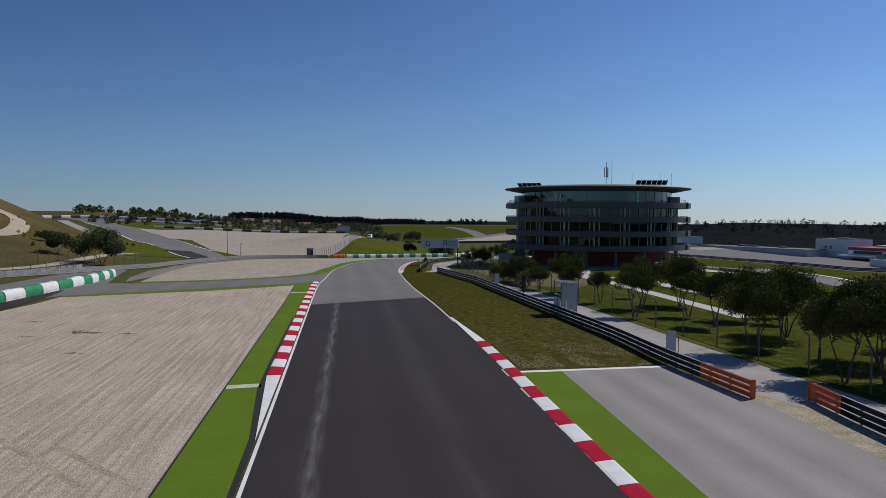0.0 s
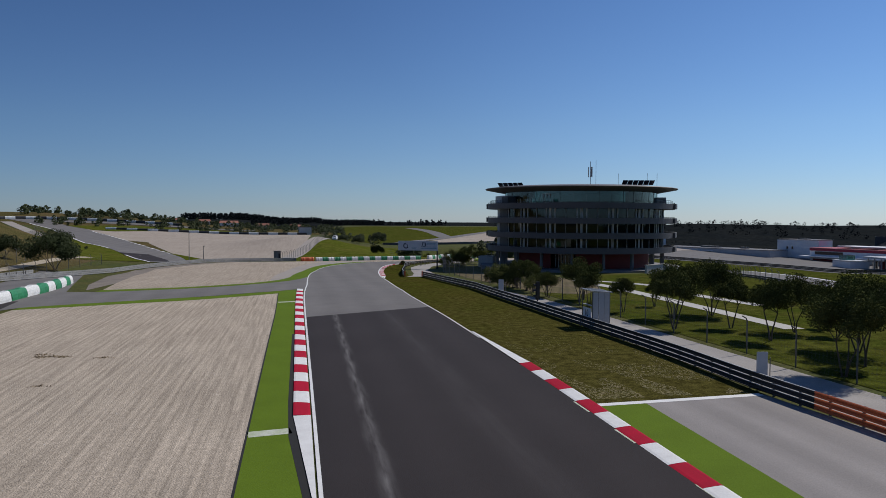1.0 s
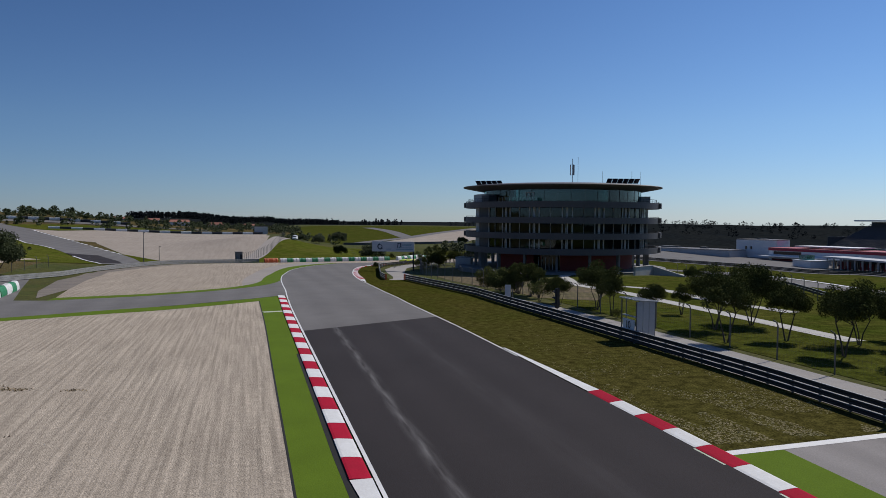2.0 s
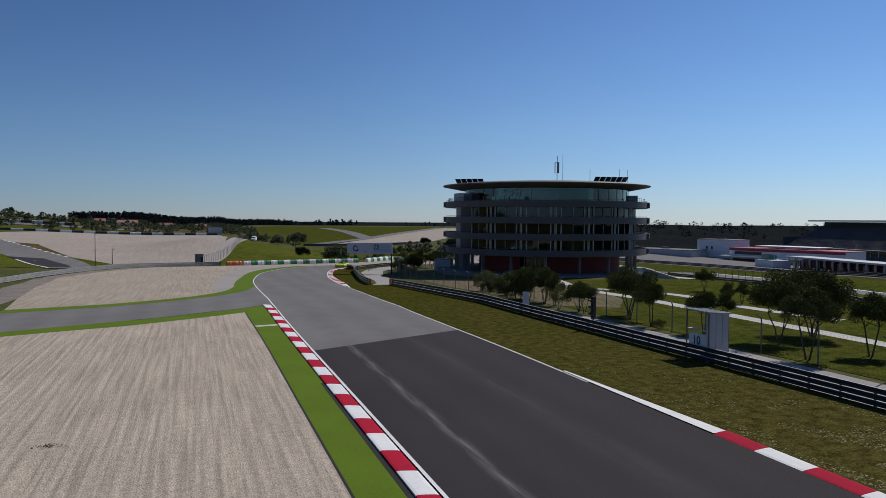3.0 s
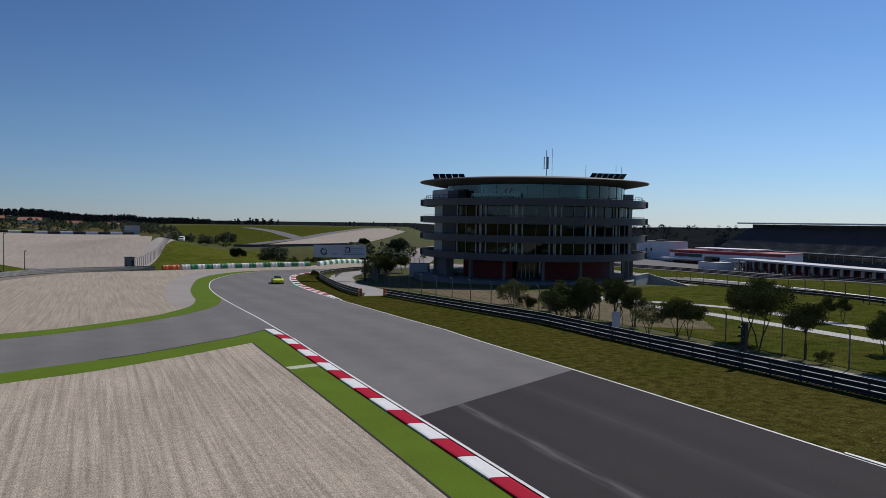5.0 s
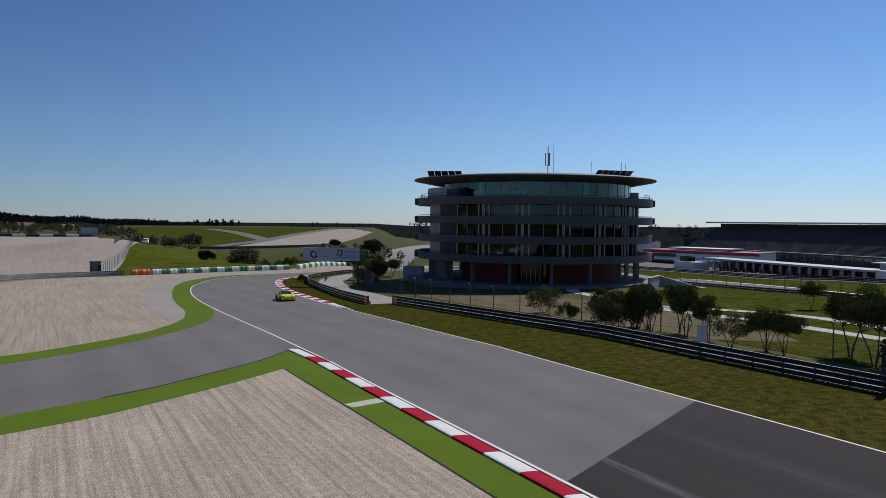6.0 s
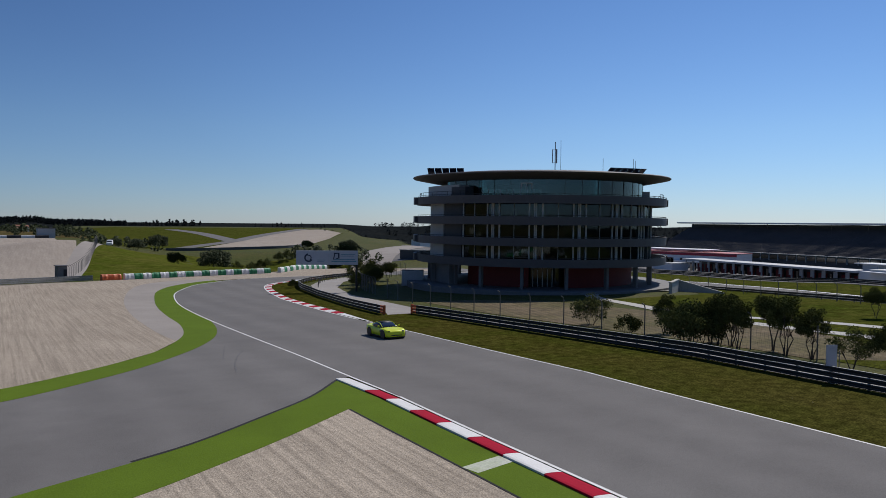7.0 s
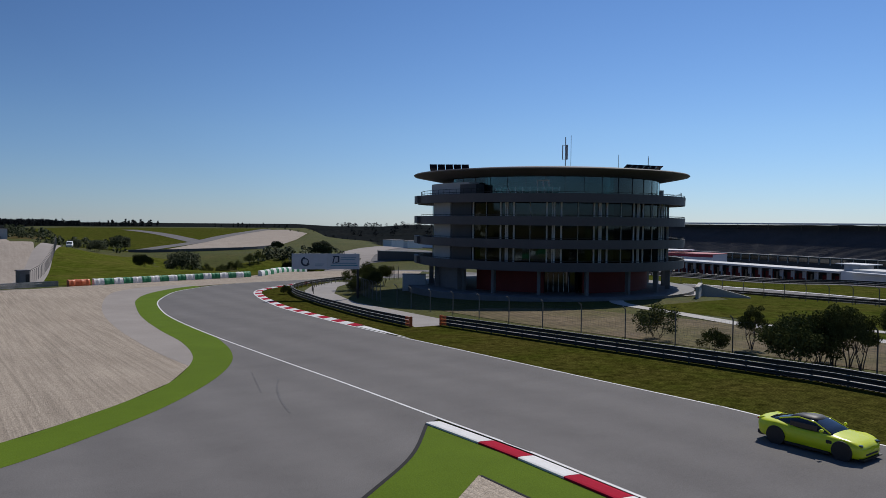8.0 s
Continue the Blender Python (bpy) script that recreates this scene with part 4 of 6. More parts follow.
    part("antenna_mast", mast, M_PALE_SUNLIT_STEEL, b, "pale antenna mast with upright panels")
    for x, y, h in ((63.0, 165.3, 24.0), (71.2, 156.5, 20.6), (64.5, 156.6, 20.4), (75.3, 160, 20.8)):
        part("whip_antenna", rod(bmesh.new(), (x - BX, y - BY, 17.3), (x - BX, y - BY, h), 0.035, 5), M_POST, b)
    # terrace rails at the flank, some chairs stay below the parapet
    for a0, a1 in ((300, 336), (140, 200)):
        bm = bmesh.new()
        ring(bm, ((20.3, 14.55), (20.36, 14.55), (20.36, 14.61), (20.3, 14.61)), 24, a0, a1)
        for a in range(a0, a1 + 1, 4):
            c, s = math.cos(radians(a)), math.sin(radians(a))
            rod(bm, (20.33 * c, 20.33 * s, 13.8), (20.33 * c, 20.33 * s, 14.58), 0.025, 4)
        part("terrace_rail", bm, M_STEEL, b)
    return b


round_building()


# ---- guard rails ----
def guard_rail(pts, label, rails=3, top=0.98, orange={}, step=2.0, steel=None, group="guard rails"):
    """Steel beams on posts along a line; orange: ends painted ('start', 'end')."""
    g = thing("guard_rail", label, "guard rail", group=group)
    line = curve_points(pts, 1.0)
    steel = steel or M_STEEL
    wave = ((0.0, 0.137), (0.048, 0.1), (0.048, 0.05), (0.0, 0.0), (0.048, -0.05), (0.048, -0.1), (0.0, -0.137), (-0.014, -0.137), (-0.014, 0.137))
    gap = 0.315
    lengths = np.cumsum([0] + [(b - a).length for a, b in zip(line, line[1:])])
    total = lengths[-1]

    def beam(lo, hi, z, mat, name):
        sel = [i for i in range(len(line)) if lo <= lengths[i] <= hi]
        verts, faces, m = [], [], len(wave)
        for i in sel:
            d = (line[min(i + 1, len(line) - 1)] - line[max(i - 1, 0)]).normalized()
            nrm = Vector((-d.y, d.x, 0))
            for o, dz in wave:
                p = line[i] + nrm * (o + 0.07)
                verts.append((p.x, p.y, land(p.x, p.y) + z + dz))
        for j in range(len(sel) - 1):
            for k in range(m):
                k2 = (k + 1) % m
                faces.append((j * m + k, j * m + k2, (j + 1) * m + k2, (j + 1) * m + k))
        faces += [tuple(range(m)), tuple(range(len(verts) - m, len(verts)))]
        quick(name, verts, faces, mat, g)
        # Thin bright strip on the beam top, a painted sunlit edge.
        verts, faces = [], []
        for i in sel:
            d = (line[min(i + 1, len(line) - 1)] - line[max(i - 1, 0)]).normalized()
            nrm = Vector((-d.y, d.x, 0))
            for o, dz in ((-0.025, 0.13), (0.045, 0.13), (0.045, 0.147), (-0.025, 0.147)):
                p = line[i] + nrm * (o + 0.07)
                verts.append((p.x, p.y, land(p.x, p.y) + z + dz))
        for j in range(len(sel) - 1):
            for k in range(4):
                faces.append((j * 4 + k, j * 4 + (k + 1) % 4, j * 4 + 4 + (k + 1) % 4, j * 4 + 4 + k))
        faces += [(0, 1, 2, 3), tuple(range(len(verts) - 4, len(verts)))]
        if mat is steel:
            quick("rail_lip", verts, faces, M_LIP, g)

    for r in range(rails):
        z = top - 0.15 - gap * r
        lo, hi = 0.0, total
        if "start" in orange:
            beam(0, orange["start"] + 0.6, z, M_ORANGE, "painted_rail")
            lo = orange["start"] - 0.9
        if "end" in orange:
            beam(total - orange["end"] - 0.6, total, z, M_ORANGE, "painted_rail")
            hi = total - orange["end"] + 0.9
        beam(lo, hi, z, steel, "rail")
    me = None
    for p, h in along(line, step):
        if me is None:
            bm = boxes(((0, 0, top / 2 - 0.1), (0.11, 0.09, top + 0.16)))
            me = bpy.data.meshes.new("post")
            bm.to_mesh(me)
            bm.free()
            me.materials.append(M_POST)
        ob = new("post", me)
        ob.parent = g
        ob.matrix_local = pose(p.x, p.y, land(p.x, p.y), 0, 0, math.degrees(h))
    for e, tag_end in ((line[0], "start"), (line[-1], "end")):
        if tag_end in orange:
            h = along(line, 1.0)[0 if tag_end == "start" else -1][1]
            cap = part("end_cap", boxes(((0, 0, top / 2 + 0.02), (0.12, 0.3, top), 0, 0.03)), M_ORANGE, g, "orange painted end")
            cap.matrix_local = pose(e.x, e.y, land(e.x, e.y), 0, 0, math.degrees(h))
    return g


RAIL = [(21.1, 33.0), (20.75, 42), (20.9, 52), (20.5, 64), (19.9, 80), (19.4, 92), (19.0, 107), (18.6, 122), (18.2, 136.4)]
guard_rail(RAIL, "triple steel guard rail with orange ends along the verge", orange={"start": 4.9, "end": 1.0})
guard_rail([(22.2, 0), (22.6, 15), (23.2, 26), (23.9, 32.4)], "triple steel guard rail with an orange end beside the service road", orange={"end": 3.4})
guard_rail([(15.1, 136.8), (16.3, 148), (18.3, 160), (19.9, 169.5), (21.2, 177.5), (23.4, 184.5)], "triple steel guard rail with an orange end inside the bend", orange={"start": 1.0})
guard_rail([(23.6, 185), (27.0, 190), (33, 195.5), (41, 200.5)], "low steel rail inside the bend", rails=2, top=0.8)
# The sun on these two rails is carried by their paler steel.
guard_rail([(-4, 220), (-9, 217.5), (-20.5, 208), (-30, 194.5), (-37, 178), (-41, 162), (-47.5, 140), (-56, 112), (-66, 84)], "steel guard rail outside the gravel, pale as if sunlit", rails=3, top=1.0, steel=M_PALE_SUNLIT_STEEL)
guard_rail([(-68, 92), (-57, 122), (-53, 138), (-50.5, 152)], "low steel rail along the wire fence, pale as if sunlit", rails=2, top=0.9, step=3, steel=M_PALE_SUNLIT_STEEL)
guard_rail([(56, 82), (64, 99), (73, 117), (82, 133), (89, 150), (93, 170)], "steel guard rail beside the lower track", rails=2, top=0.8, step=4)
guard_rail([(112, 100), (123, 129), (131.5, 160), (135.5, 200), (131.5, 237), (121, 260)], "dark steel guard rail by the pit lane", rails=3, top=1.1, step=4)


# ---- belted tyre barriers ----
def tyre_barrier(pts, length, colours, label, height=1.1, thick=0.9, count=99):
    g = thing("tyre_barrier", label, "tyre barrier", group="tyre barriers")
    spots = along(curve_points(pts, 0.5), length)
    rng = random.Random(len(spots))
    for i, ((a, ha), (b, hb)) in enumerate(zip(spots[:count], spots[1:count + 1])):
        mid = (a + b) / 2
        h = math.atan2(b.y - a.y, b.x - a.x)
        bm = bmesh.new()
        ln, t = (b - a).length - 0.03, thick / 2
        prof = ((-t, 0.0), (-t - 0.03, 0.3 * height), (-t + 0.02, 0.62 * height), (-t + 0.14, 0.86 * height), (-t + 0.34, height), (t - 0.05, height), (t, 0.9 * height), (t, 0.0))
        cuts = 5
        grid = []
        for c in range(cuts + 1):
            x = ln * (c / cuts - 0.5)
            dent = 0.05 * math.sin(c * 2.3 + i * 1.7) + rng.uniform(-0.015, 0.015)
            grid.append([bm.verts.new((x, y + (dent if z > 0.05 else 0), z + (0.04 * math.sin(c * 1.9 + i) if z > 0.5 * height else 0))) for y, z in prof])
        for u, v in zip(grid, grid[1:]):
            for k in range(len(prof)):
                k2 = (k + 1) % len(prof)
                bm.faces.new((u[k], v[k], v[k2], u[k2]))
        bm.faces.new(grid[0]), bm.faces.new(grid[-1][::-1])
        ob = part("belt_block", bm, colours[i % len(colours)] if i or len(colours) == 2 else colours[0], g, smooth=False)
        ob.matrix_local = pose(mid.x, mid.y, land(mid.x, mid.y) - 0.02, 0, 0, math.degrees(h) + rng.uniform(-0.8, 0.8))
    return g


tyre_barrier([(-36.9, 69.2), (-35.9, 76), (-35.3, 84), (-34.7, 92), (-34.4, 100), (-34.9, 109), (-36.6, 122), (-38.2, 131)], 4.2, (M_BELTGREEN, M_BELTWHITE), "green and white belted tyre barrier at the escape road", 1.15)
tyre_barrier([(1.6, 220.5), (16.5, 225.8), (31, 229.2), (33.6, 230.2)], 1.85, (M_BELTWHITE, M_BELTGREEN), "green and white belted tyre barrier outside the bend", 1.15)
tyre_barrier([(-2.6, 219), (1.2, 220.4)], 1.9, (M_ORANGE, M_ORANGE), "orange belted blocks at the barrier end", 1.15)
tyre_barrier([(36, 231.0), (42, 238), (49.5, 247), (58, 256)], 1.9, (M_BELTWHITE, M_BELTGREEN), "green and white belted tyre barrier by the grass bank", 1.15)
tyre_barrier([(-186, 462), (-160, 484), (-120, 495), (-70, 499)], 5.5, (M_BELTWHITE, M_BELTBLACK), "black and white barrier along the crest of the hill", 1.7)
tyre_barrier([(-108, 446), (-40, 448), (5, 447)], 5.5, (M_BELTWHITE, M_BELTBLACK), "black and white barrier behind the far gravel", 1.3)


# ---- wire fences ----
def wire_fence(pts, label, height=2.6, step=4.8, crank=True, wires=True, mat=None):
    f = thing("wire_fence", label, "fence", group="wire fences")
    line = curve_points(pts, 1.0)
    spots = along(line, step)
    bm = bmesh.new()
    rod(bm, (0, 0, -0.3), (0, 0, height - 0.35), 0.05, 6)
    if crank:
        rod(bm, (0, 0, height - 0.36), (-0.1, 0.0, height - 0.12), 0.05, 6)
        rod(bm, (-0.1, 0.0, height - 0.13), (-0.38, 0.0, height + 0.02), 0.045, 6)
    me = bpy.data.meshes.new("fence_post")
    bm.to_mesh(me)
    bm.free()
    me.materials.append(mat or M_POST)
    for p, h in spots:
        ob = new("fence_post", me)
        ob.parent = f
        ob.matrix_local = pose(p.x, p.y, land(p.x, p.y), 0, 0, math.degrees(h) - 90)
    if wires:
        bm = bmesh.new()
        r = 0.0035
        for (a, _), (b, _) in zip(spots, spots[1:]):
            za, zb = land(a.x, a.y), land(b.x, b.y)
            for k in range(7):
                z = 0.1 + (height - 0.5) * k / 6
                rod(bm, (a.x, a.y, za + z), (b.x, b.y, zb + z), r, 3)
            n = 16
            for k in range(n):
                t, t2 = k / n, (k + 1) / n
                p, q = a.lerp(b, t), a.lerp(b, t2)
                zz = za + (zb - za) * t
                rod(bm, (p.x, p.y, zz + 0.05), (q.x, q.y, zz + height - 0.4), 0.0022, 3)
                rod(bm, (q.x, q.y, zz + 0.05), (p.x, p.y, zz + height - 0.4), 0.0022, 3)
        part("wire_mesh", bm, M_POST, f)
    return f


wire_fence([(28.8, 14), (28.0, 30), (27.3, 42), (26.7, 52), (26.3, 68), (25.8, 85), (25.3, 100), (24.9, 115), (24.5, 130), (24.7, 145), (25.6, 155), (27.4, 162)], "grey wire mesh fence on cranked posts behind the service road")
wire_fence([(27.4, 164), (29, 171), (31.5, 178), (36, 186), (43, 194), (52, 200)], "close-set wire mesh fence inside the bend", 2.6, 1.8)
wire_fence([(24.6, 179), (29, 188.5), (36, 195.5), (46, 201)], "low grey post rail inside the bend", 1.2, 1.4, False, False)
wire_fence([(54, 82), (62, 99.5), (71, 118), (80, 134.5), (87, 151), (91, 171)], "wire fence beside the lower track", 2.4, 5.0, True, False)
wire_fence([(-68, 86), (-57, 117), (-53.8, 128), (-51, 148.4), (-49.6, 166), (-46, 186)], "wire mesh fence behind the guard rail", 2.4, 5.0)
wire_fence([(-9, 220), (-3, 250), (3, 285), (8, 320)], "grey wire fence along the service track", 2.6, 3.0, True, False)
wire_fence([(-66, 214), (-83, 258), (-108, 322), (-150, 416)], "wire fence up the hillside", 3.0, 4.5, True, False)
wire_fence([(-72, 118), (-62, 146), (-60, 166), (-61, 186), (-70, 215)], "wire mesh fence at the foot of the slope", 3.0, 5.0)


# ---- trees ----
def tree(kind, height, spread, seed, leaf=0.16, count=2600, trunks=3, low=0.28, mat=None, label="", flat=0.85):
    """Tapered forked trunks, limbs and a crown of many small leaf sprays in clumps."""
    rng = random.Random(seed)
    t = thing(kind, label, "tree" if kind != "bush" else "bush", group="trees" if kind != "bush" else "bushes")
    bm = bmesh.new()
    clumps = []
    base_h = height * low
    for k in range(trunks):
        a = 2 * math.pi * k / trunks + rng.uniform(-0.5, 0.5)
        p = Vector((0.06 * math.cos(a), 0.06 * math.sin(a), -0.15))
        r = 0.032 * height / math.sqrt(trunks) * 0.75
        q = Vector((spread * 0.14 * math.cos(a), spread * 0.14 * math.sin(a), base_h * rng.uniform(0.9, 1.25)))
        rod(bm, p, q, r, 6, r * 0.72)
        for j in range(3):
            a2 = a + rng.uniform(-0.9, 0.9)
            d = spread * rng.uniform(0.22, 0.42)
            e = Vector((d * math.cos(a2), d * math.sin(a2), height * rng.uniform(0.36, 0.76)))
            rod(bm, q, e, r * 0.6, 5, r * 0.25)
            clumps.append((e, spread * rng.uniform(0.17, 0.25)))
            for i in range(2):
                a3 = a2 + rng.uniform(-1.2, 1.2)
                e2 = e + Vector((spread * 0.16 * math.cos(a3), spread * 0.16 * math.sin(a3), height * rng.uniform(-0.06, 0.14)))
                rod(bm, e, e2, r * 0.25, 4, r * 0.1)
                clumps.append((e2, spread * rng.uniform(0.12, 0.2)))
    part("trunk", bm, M_BARK, t)
    for k in range(5):
        a = rng.uniform(0, 6.28)
        d = spread * rng.uniform(0.0, 0.2)
        clumps.append((Vector((d * math.cos(a), d * math.sin(a), height * rng.uniform(0.72, 0.88))), spread * rng.uniform(0.16, 0.24)))
    verts, faces = [], []
    weights = [c[1] ** 2 for c in clumps]
    for _ in range(count):
        c, r = rng.choices(clumps, weights)[0]
        v = Vector((rng.gauss(0, 1), rng.gauss(0, 1), rng.gauss(0, 1))).normalized() * r * rng.uniform(0.55, 1.06)
        v.z *= flat
        p = c + v
        if p.z < height * low * 0.75:
            continue
        u = Vector((rng.gauss(0, 1), rng.gauss(0, 1), rng.gauss(0, 1))).normalized()
        w = u.orthogonal().normalized()
        s = leaf * rng.uniform(0.6, 1.35)
        i = len(verts)
        verts += [p - u * s, p + w * s * 0.55, p + u * s, p - w * s * 0.55]
        faces.append((i, i + 1, i + 2, i + 3))
    quick("crown", verts, faces, mat or M_LEAF, t)
    return t


def plant(master, x, y, rz, s=1.0):
    c = copy_thing(master, pose(x, y, land(x, y), 0, 0, rz))
    c.scale = (s, s, s)
    return c


def umbrella_tree(kind, height, spread, seed, stems, crown_low, leaves, leaf, label, clumps=30, mat=None, group="trees"):
    """Slim forked stems under a dense domed crown with a clear underside."""
    rng = random.Random(seed)
    t = thing(kind, label, "tree", group=group)
    bm = bmesh.new()
    mid = height * (crown_low + 1) / 2
    half = height * (1 - crown_low) / 2
    balls = []
    for k in range(clumps):
        v = Vector((rng.gauss(0, 1), rng.gauss(0, 1), rng.gauss(0.25, 0.8))).normalized() * rng.uniform(0.35, 0.92)
        if v.z < -0.3:
            v.z = -0.3 + 0.3 * rng.random()
        r = spread * rng.uniform(0.08, 0.17)
        balls.append((Vector((v.x * spread / 2, v.y * spread / 2, mid + v.z * half)), r))
    for k in range(stems):
        a = 2 * math.pi * k / stems + rng.uniform(-0.5, 0.5)
        r = 0.0115 * height * (1.3 if stems < 3 else 1.0)
        p = Vector((0.08 * math.cos(a), 0.08 * math.sin(a), -0.15))
        q = Vector((spread * 0.07 * math.cos(a), spread * 0.07 * math.sin(a), height * crown_low * rng.uniform(0.4, 0.6)))
        e = Vector((spread * 0.17 * math.cos(a + 0.3), spread * 0.17 * math.sin(a + 0.3), height * (crown_low + 0.08)))
        rod(bm, p, q, r, 7, r * 0.85)
        rod(bm, q, e, r * 0.85, 6, r * 0.6)
        for c, _ in rng.sample(balls, 5):
            rod(bm, e, e.lerp(c, 0.85), r * 0.45, 5, r * 0.12)
    part("trunk", bm, M_BARK, t)
    verts, faces = [], []
    weights = [b[1] ** 2 for b in balls]
    for _ in range(leaves):
        c, r = rng.choices(balls, weights)[0]
        v = Vector((rng.gauss(0, 1), rng.gauss(0, 1), rng.gauss(0, 1))).normalized() * r * (rng.uniform(0.7, 1.1) if rng.random() < 0.8 else rng.uniform(0.2, 0.8))
        v.z *= 0.85
        p = c + v
        u = (v.normalized() * 0.5 + Vector((rng.gauss(0, 1), rng.gauss(0, 1), rng.gauss(0, 0.8)))).normalized()
        w = u.orthogonal().normalized()
        w.rotate(Matrix.Rotation(rng.uniform(0, 6.28), 3, u))
        n = leaf * rng.uniform(0.55, 1.4)
        k = len(verts)
        verts += [p - u * n, p + w * n * 0.42, p + u * n, p - w * n * 0.42]
        faces.append((k, k + 1, k + 2, k + 3))
    quick("crown", verts, faces, mat or M_LEAF, t)
    return t


OLIVE = [umbrella_tree("olive_tree", 5.2, 5.0, 3, 3, 0.34, 19000, 0.078, "dense olive-green tree with a domed crown behind the fence", 52),
         umbrella_tree("olive_tree", 5.0, 3.9, 8, 2, 0.36, 14000, 0.075, "rounded olive-green tree with a clear slim trunk behind the fence", 40),
         umbrella_tree("olive_tree", 5.3, 5.9, 15, 4, 0.35, 23000, 0.082, "broad dark olive tree on forked stems behind the fence", 60),
         umbrella_tree("olive_tree", 4.0, 2.5, 19, 4, 0.18, 7000, 0.065, "slender bushy olive tree with several thin stems at the fence", 34)]
SAPLING = tree("young_tree", 3.2, 2.8, 21, 0.08, 3000, 3, 0.2, label="small sparse young tree beside the fence")
BUSH = tree("bush", 2.2, 2.4, 27, 0.07, 4200, 4, 0.05, label="low grey-green bush on dry ground", flat=0.85)
OAK = tree("oak_tree", 7.6, 9.0, 31, 0.18, 11000, 3, 0.22, mat=M_LEAF_DARK, label="broad dark cork oak on the slope")
ROUND = tree("round_bush", 4.4, 5.6, 37, 0.17, 7500, 5, 0.04, mat=M_LEAF_DARK, label="round dark green bush on the grass bank", flat=0.85)
masters = [*OLIVE, SAPLING, BUSH, OAK, ROUND]
rng = random.Random(5)
ROW = ((30.4, 35.2, 2, 1.1), (28.4, 35.9, 0, 1.04), (27.9, 44.5, 0, 1.0), (34.8, 51.5, 2, 1.02), (31.8, 57.0, 1, 1.0), (27.5, 63.8, 1, 1.0), (30.6, 69.6, 0, 1.0), (35.6, 71.5, 2, 0.98), (32.6, 63.5, 1, 0.9), (31.5, 47.0, 1, 0.95), (34.5, 41.0, 2, 1.0), (29.6, 40.0, 1, 0.8), (36.5, 60.5, 0, 0.9), (33.5, 79.0, 3, 0.8), (28.1, 75.0, 1, 0.74),
       (26.4, 79.7, 1, 0.8), (27.0, 84.0, 0, 0.92), (28.6, 86.6, 1, 0.9), (25.2, 89.0, 0, 0.55), (25.5, 90.6, 2, 0.54), (25.2, 97.6, 3, 1.08), (26.2, 99.2, 1, 0.8), (25.6, 96.0, 3, 0.9), (25.0, 101.1, 3, 0.9),
       (25.5, 102.1, 3, 1.0), (25.4, 103.0, 3, 1.02), (25.9, 104.2, 3, 0.9), (27.4, 110.0, 3, 0.86), (44.4, 91.8, 3, 0.65), (46.0, 91.4, 3, 0.65), (53.0, 106.6, 0, 0.55), (41.0, 62.0, 3, 0.9), (38.5, 58.0, 1, 0.7), (37, 33, 2, 1.0), (41, 45, 0, 0.9))
used = set()
for x, y, k, s in ROW:
    if k not in used:
        used.add(k)
        OLIVE[k].matrix_world = pose(x, y, land(x, y), 0, 0, rng.uniform(0, 360)) @ Matrix.Diagonal((s, s, s, 1))
    else:
        plant(OLIVE[k], x, y, rng.uniform(0, 360), s)
SAPLING.matrix_world = pose(24.3, 92.6, 0) @ Matrix.Diagonal((0.8, 0.8, 0.8, 1))
for x, y, s in ((39.4, 190, 1.2), (52, 322, 1.3), (57, 322, 1.3), (61, 325, 1.35), (64, 327, 1.3), (71, 334, 1.3), (75, 336, 1.35), (36, 183, 1.3), (33, 182, 1.25)):
    plant(SAPLING, x, y, rng.uniform(0, 360), s)
BUSH.matrix_world = pose(26.6, 117.8, land(26.6, 117.8)) @ Matrix.Diagonal((1.2, 1.2, 1.25, 1))
for x, y, s in ((24.2, 104.6, 1.4), (24.6, 105.6, 1.3), (25.0, 103.8, 1.2), (24.0, 110.7, 0.75), (26.0, 78.0, 0.4), (35, 181, 1.5), (37, 186, 1.4), (30.5, 176, 1.2), (20.9, 180.5, 0.6)):
    plant(BUSH, x, y, rng.uniform(0, 360), s)
OAK.matrix_world = pose(-51, 165.8, land(-51, 165.8))
for x, y, s in ((-64.2, 177, 0.62), (-74, 196, 0.35), (-84, 190, 0.3)):
    plant(OAK, x, y, rng.uniform(0, 360), s)
ROUND.matrix_world = pose(43.0, 318, land(43, 318)) @ Matrix.Diagonal((1.6, 1.6, 1.6, 1))
for x, y, s in ((27.9, 302, 0.8), (24, 352, 0.9), (37, 384, 1.2), (17, 352, 0.7), (101, 383, 0.75), (84, 312, 0.95), (90, 322, 1.0), (97, 330, 1.1), (102, 340, 1.1), (79, 318, 0.8), (64, 300, 0.5), (56, 296, 0.5), (59, 290, 0.4), (51, 288, 0.45), (47, 292, 0.4)):
    plant(ROUND, x, y, rng.uniform(0, 360), s)


# ---- the green sports car ----
def loft(rings):
    """A closed skin through rings of (x, [(y, z), ...]), mirrored in y."""
    bm = bmesh.new()
    rows = []
    for x, half in rings:
        pts = half + [(-y, z) for y, z in half[-2:0:-1]]
        rows.append([bm.verts.new((x, y, z)) for y, z in pts])
    n = len(rows[0])
    for a, b in zip(rows, rows[1:]):
        for k in range(n):
            bm.faces.new((a[k], a[(k + 1) % n], b[(k + 1) % n], b[k]))
    bm.faces.new(rows[0][::-1]), bm.faces.new(rows[-1])
    return bm


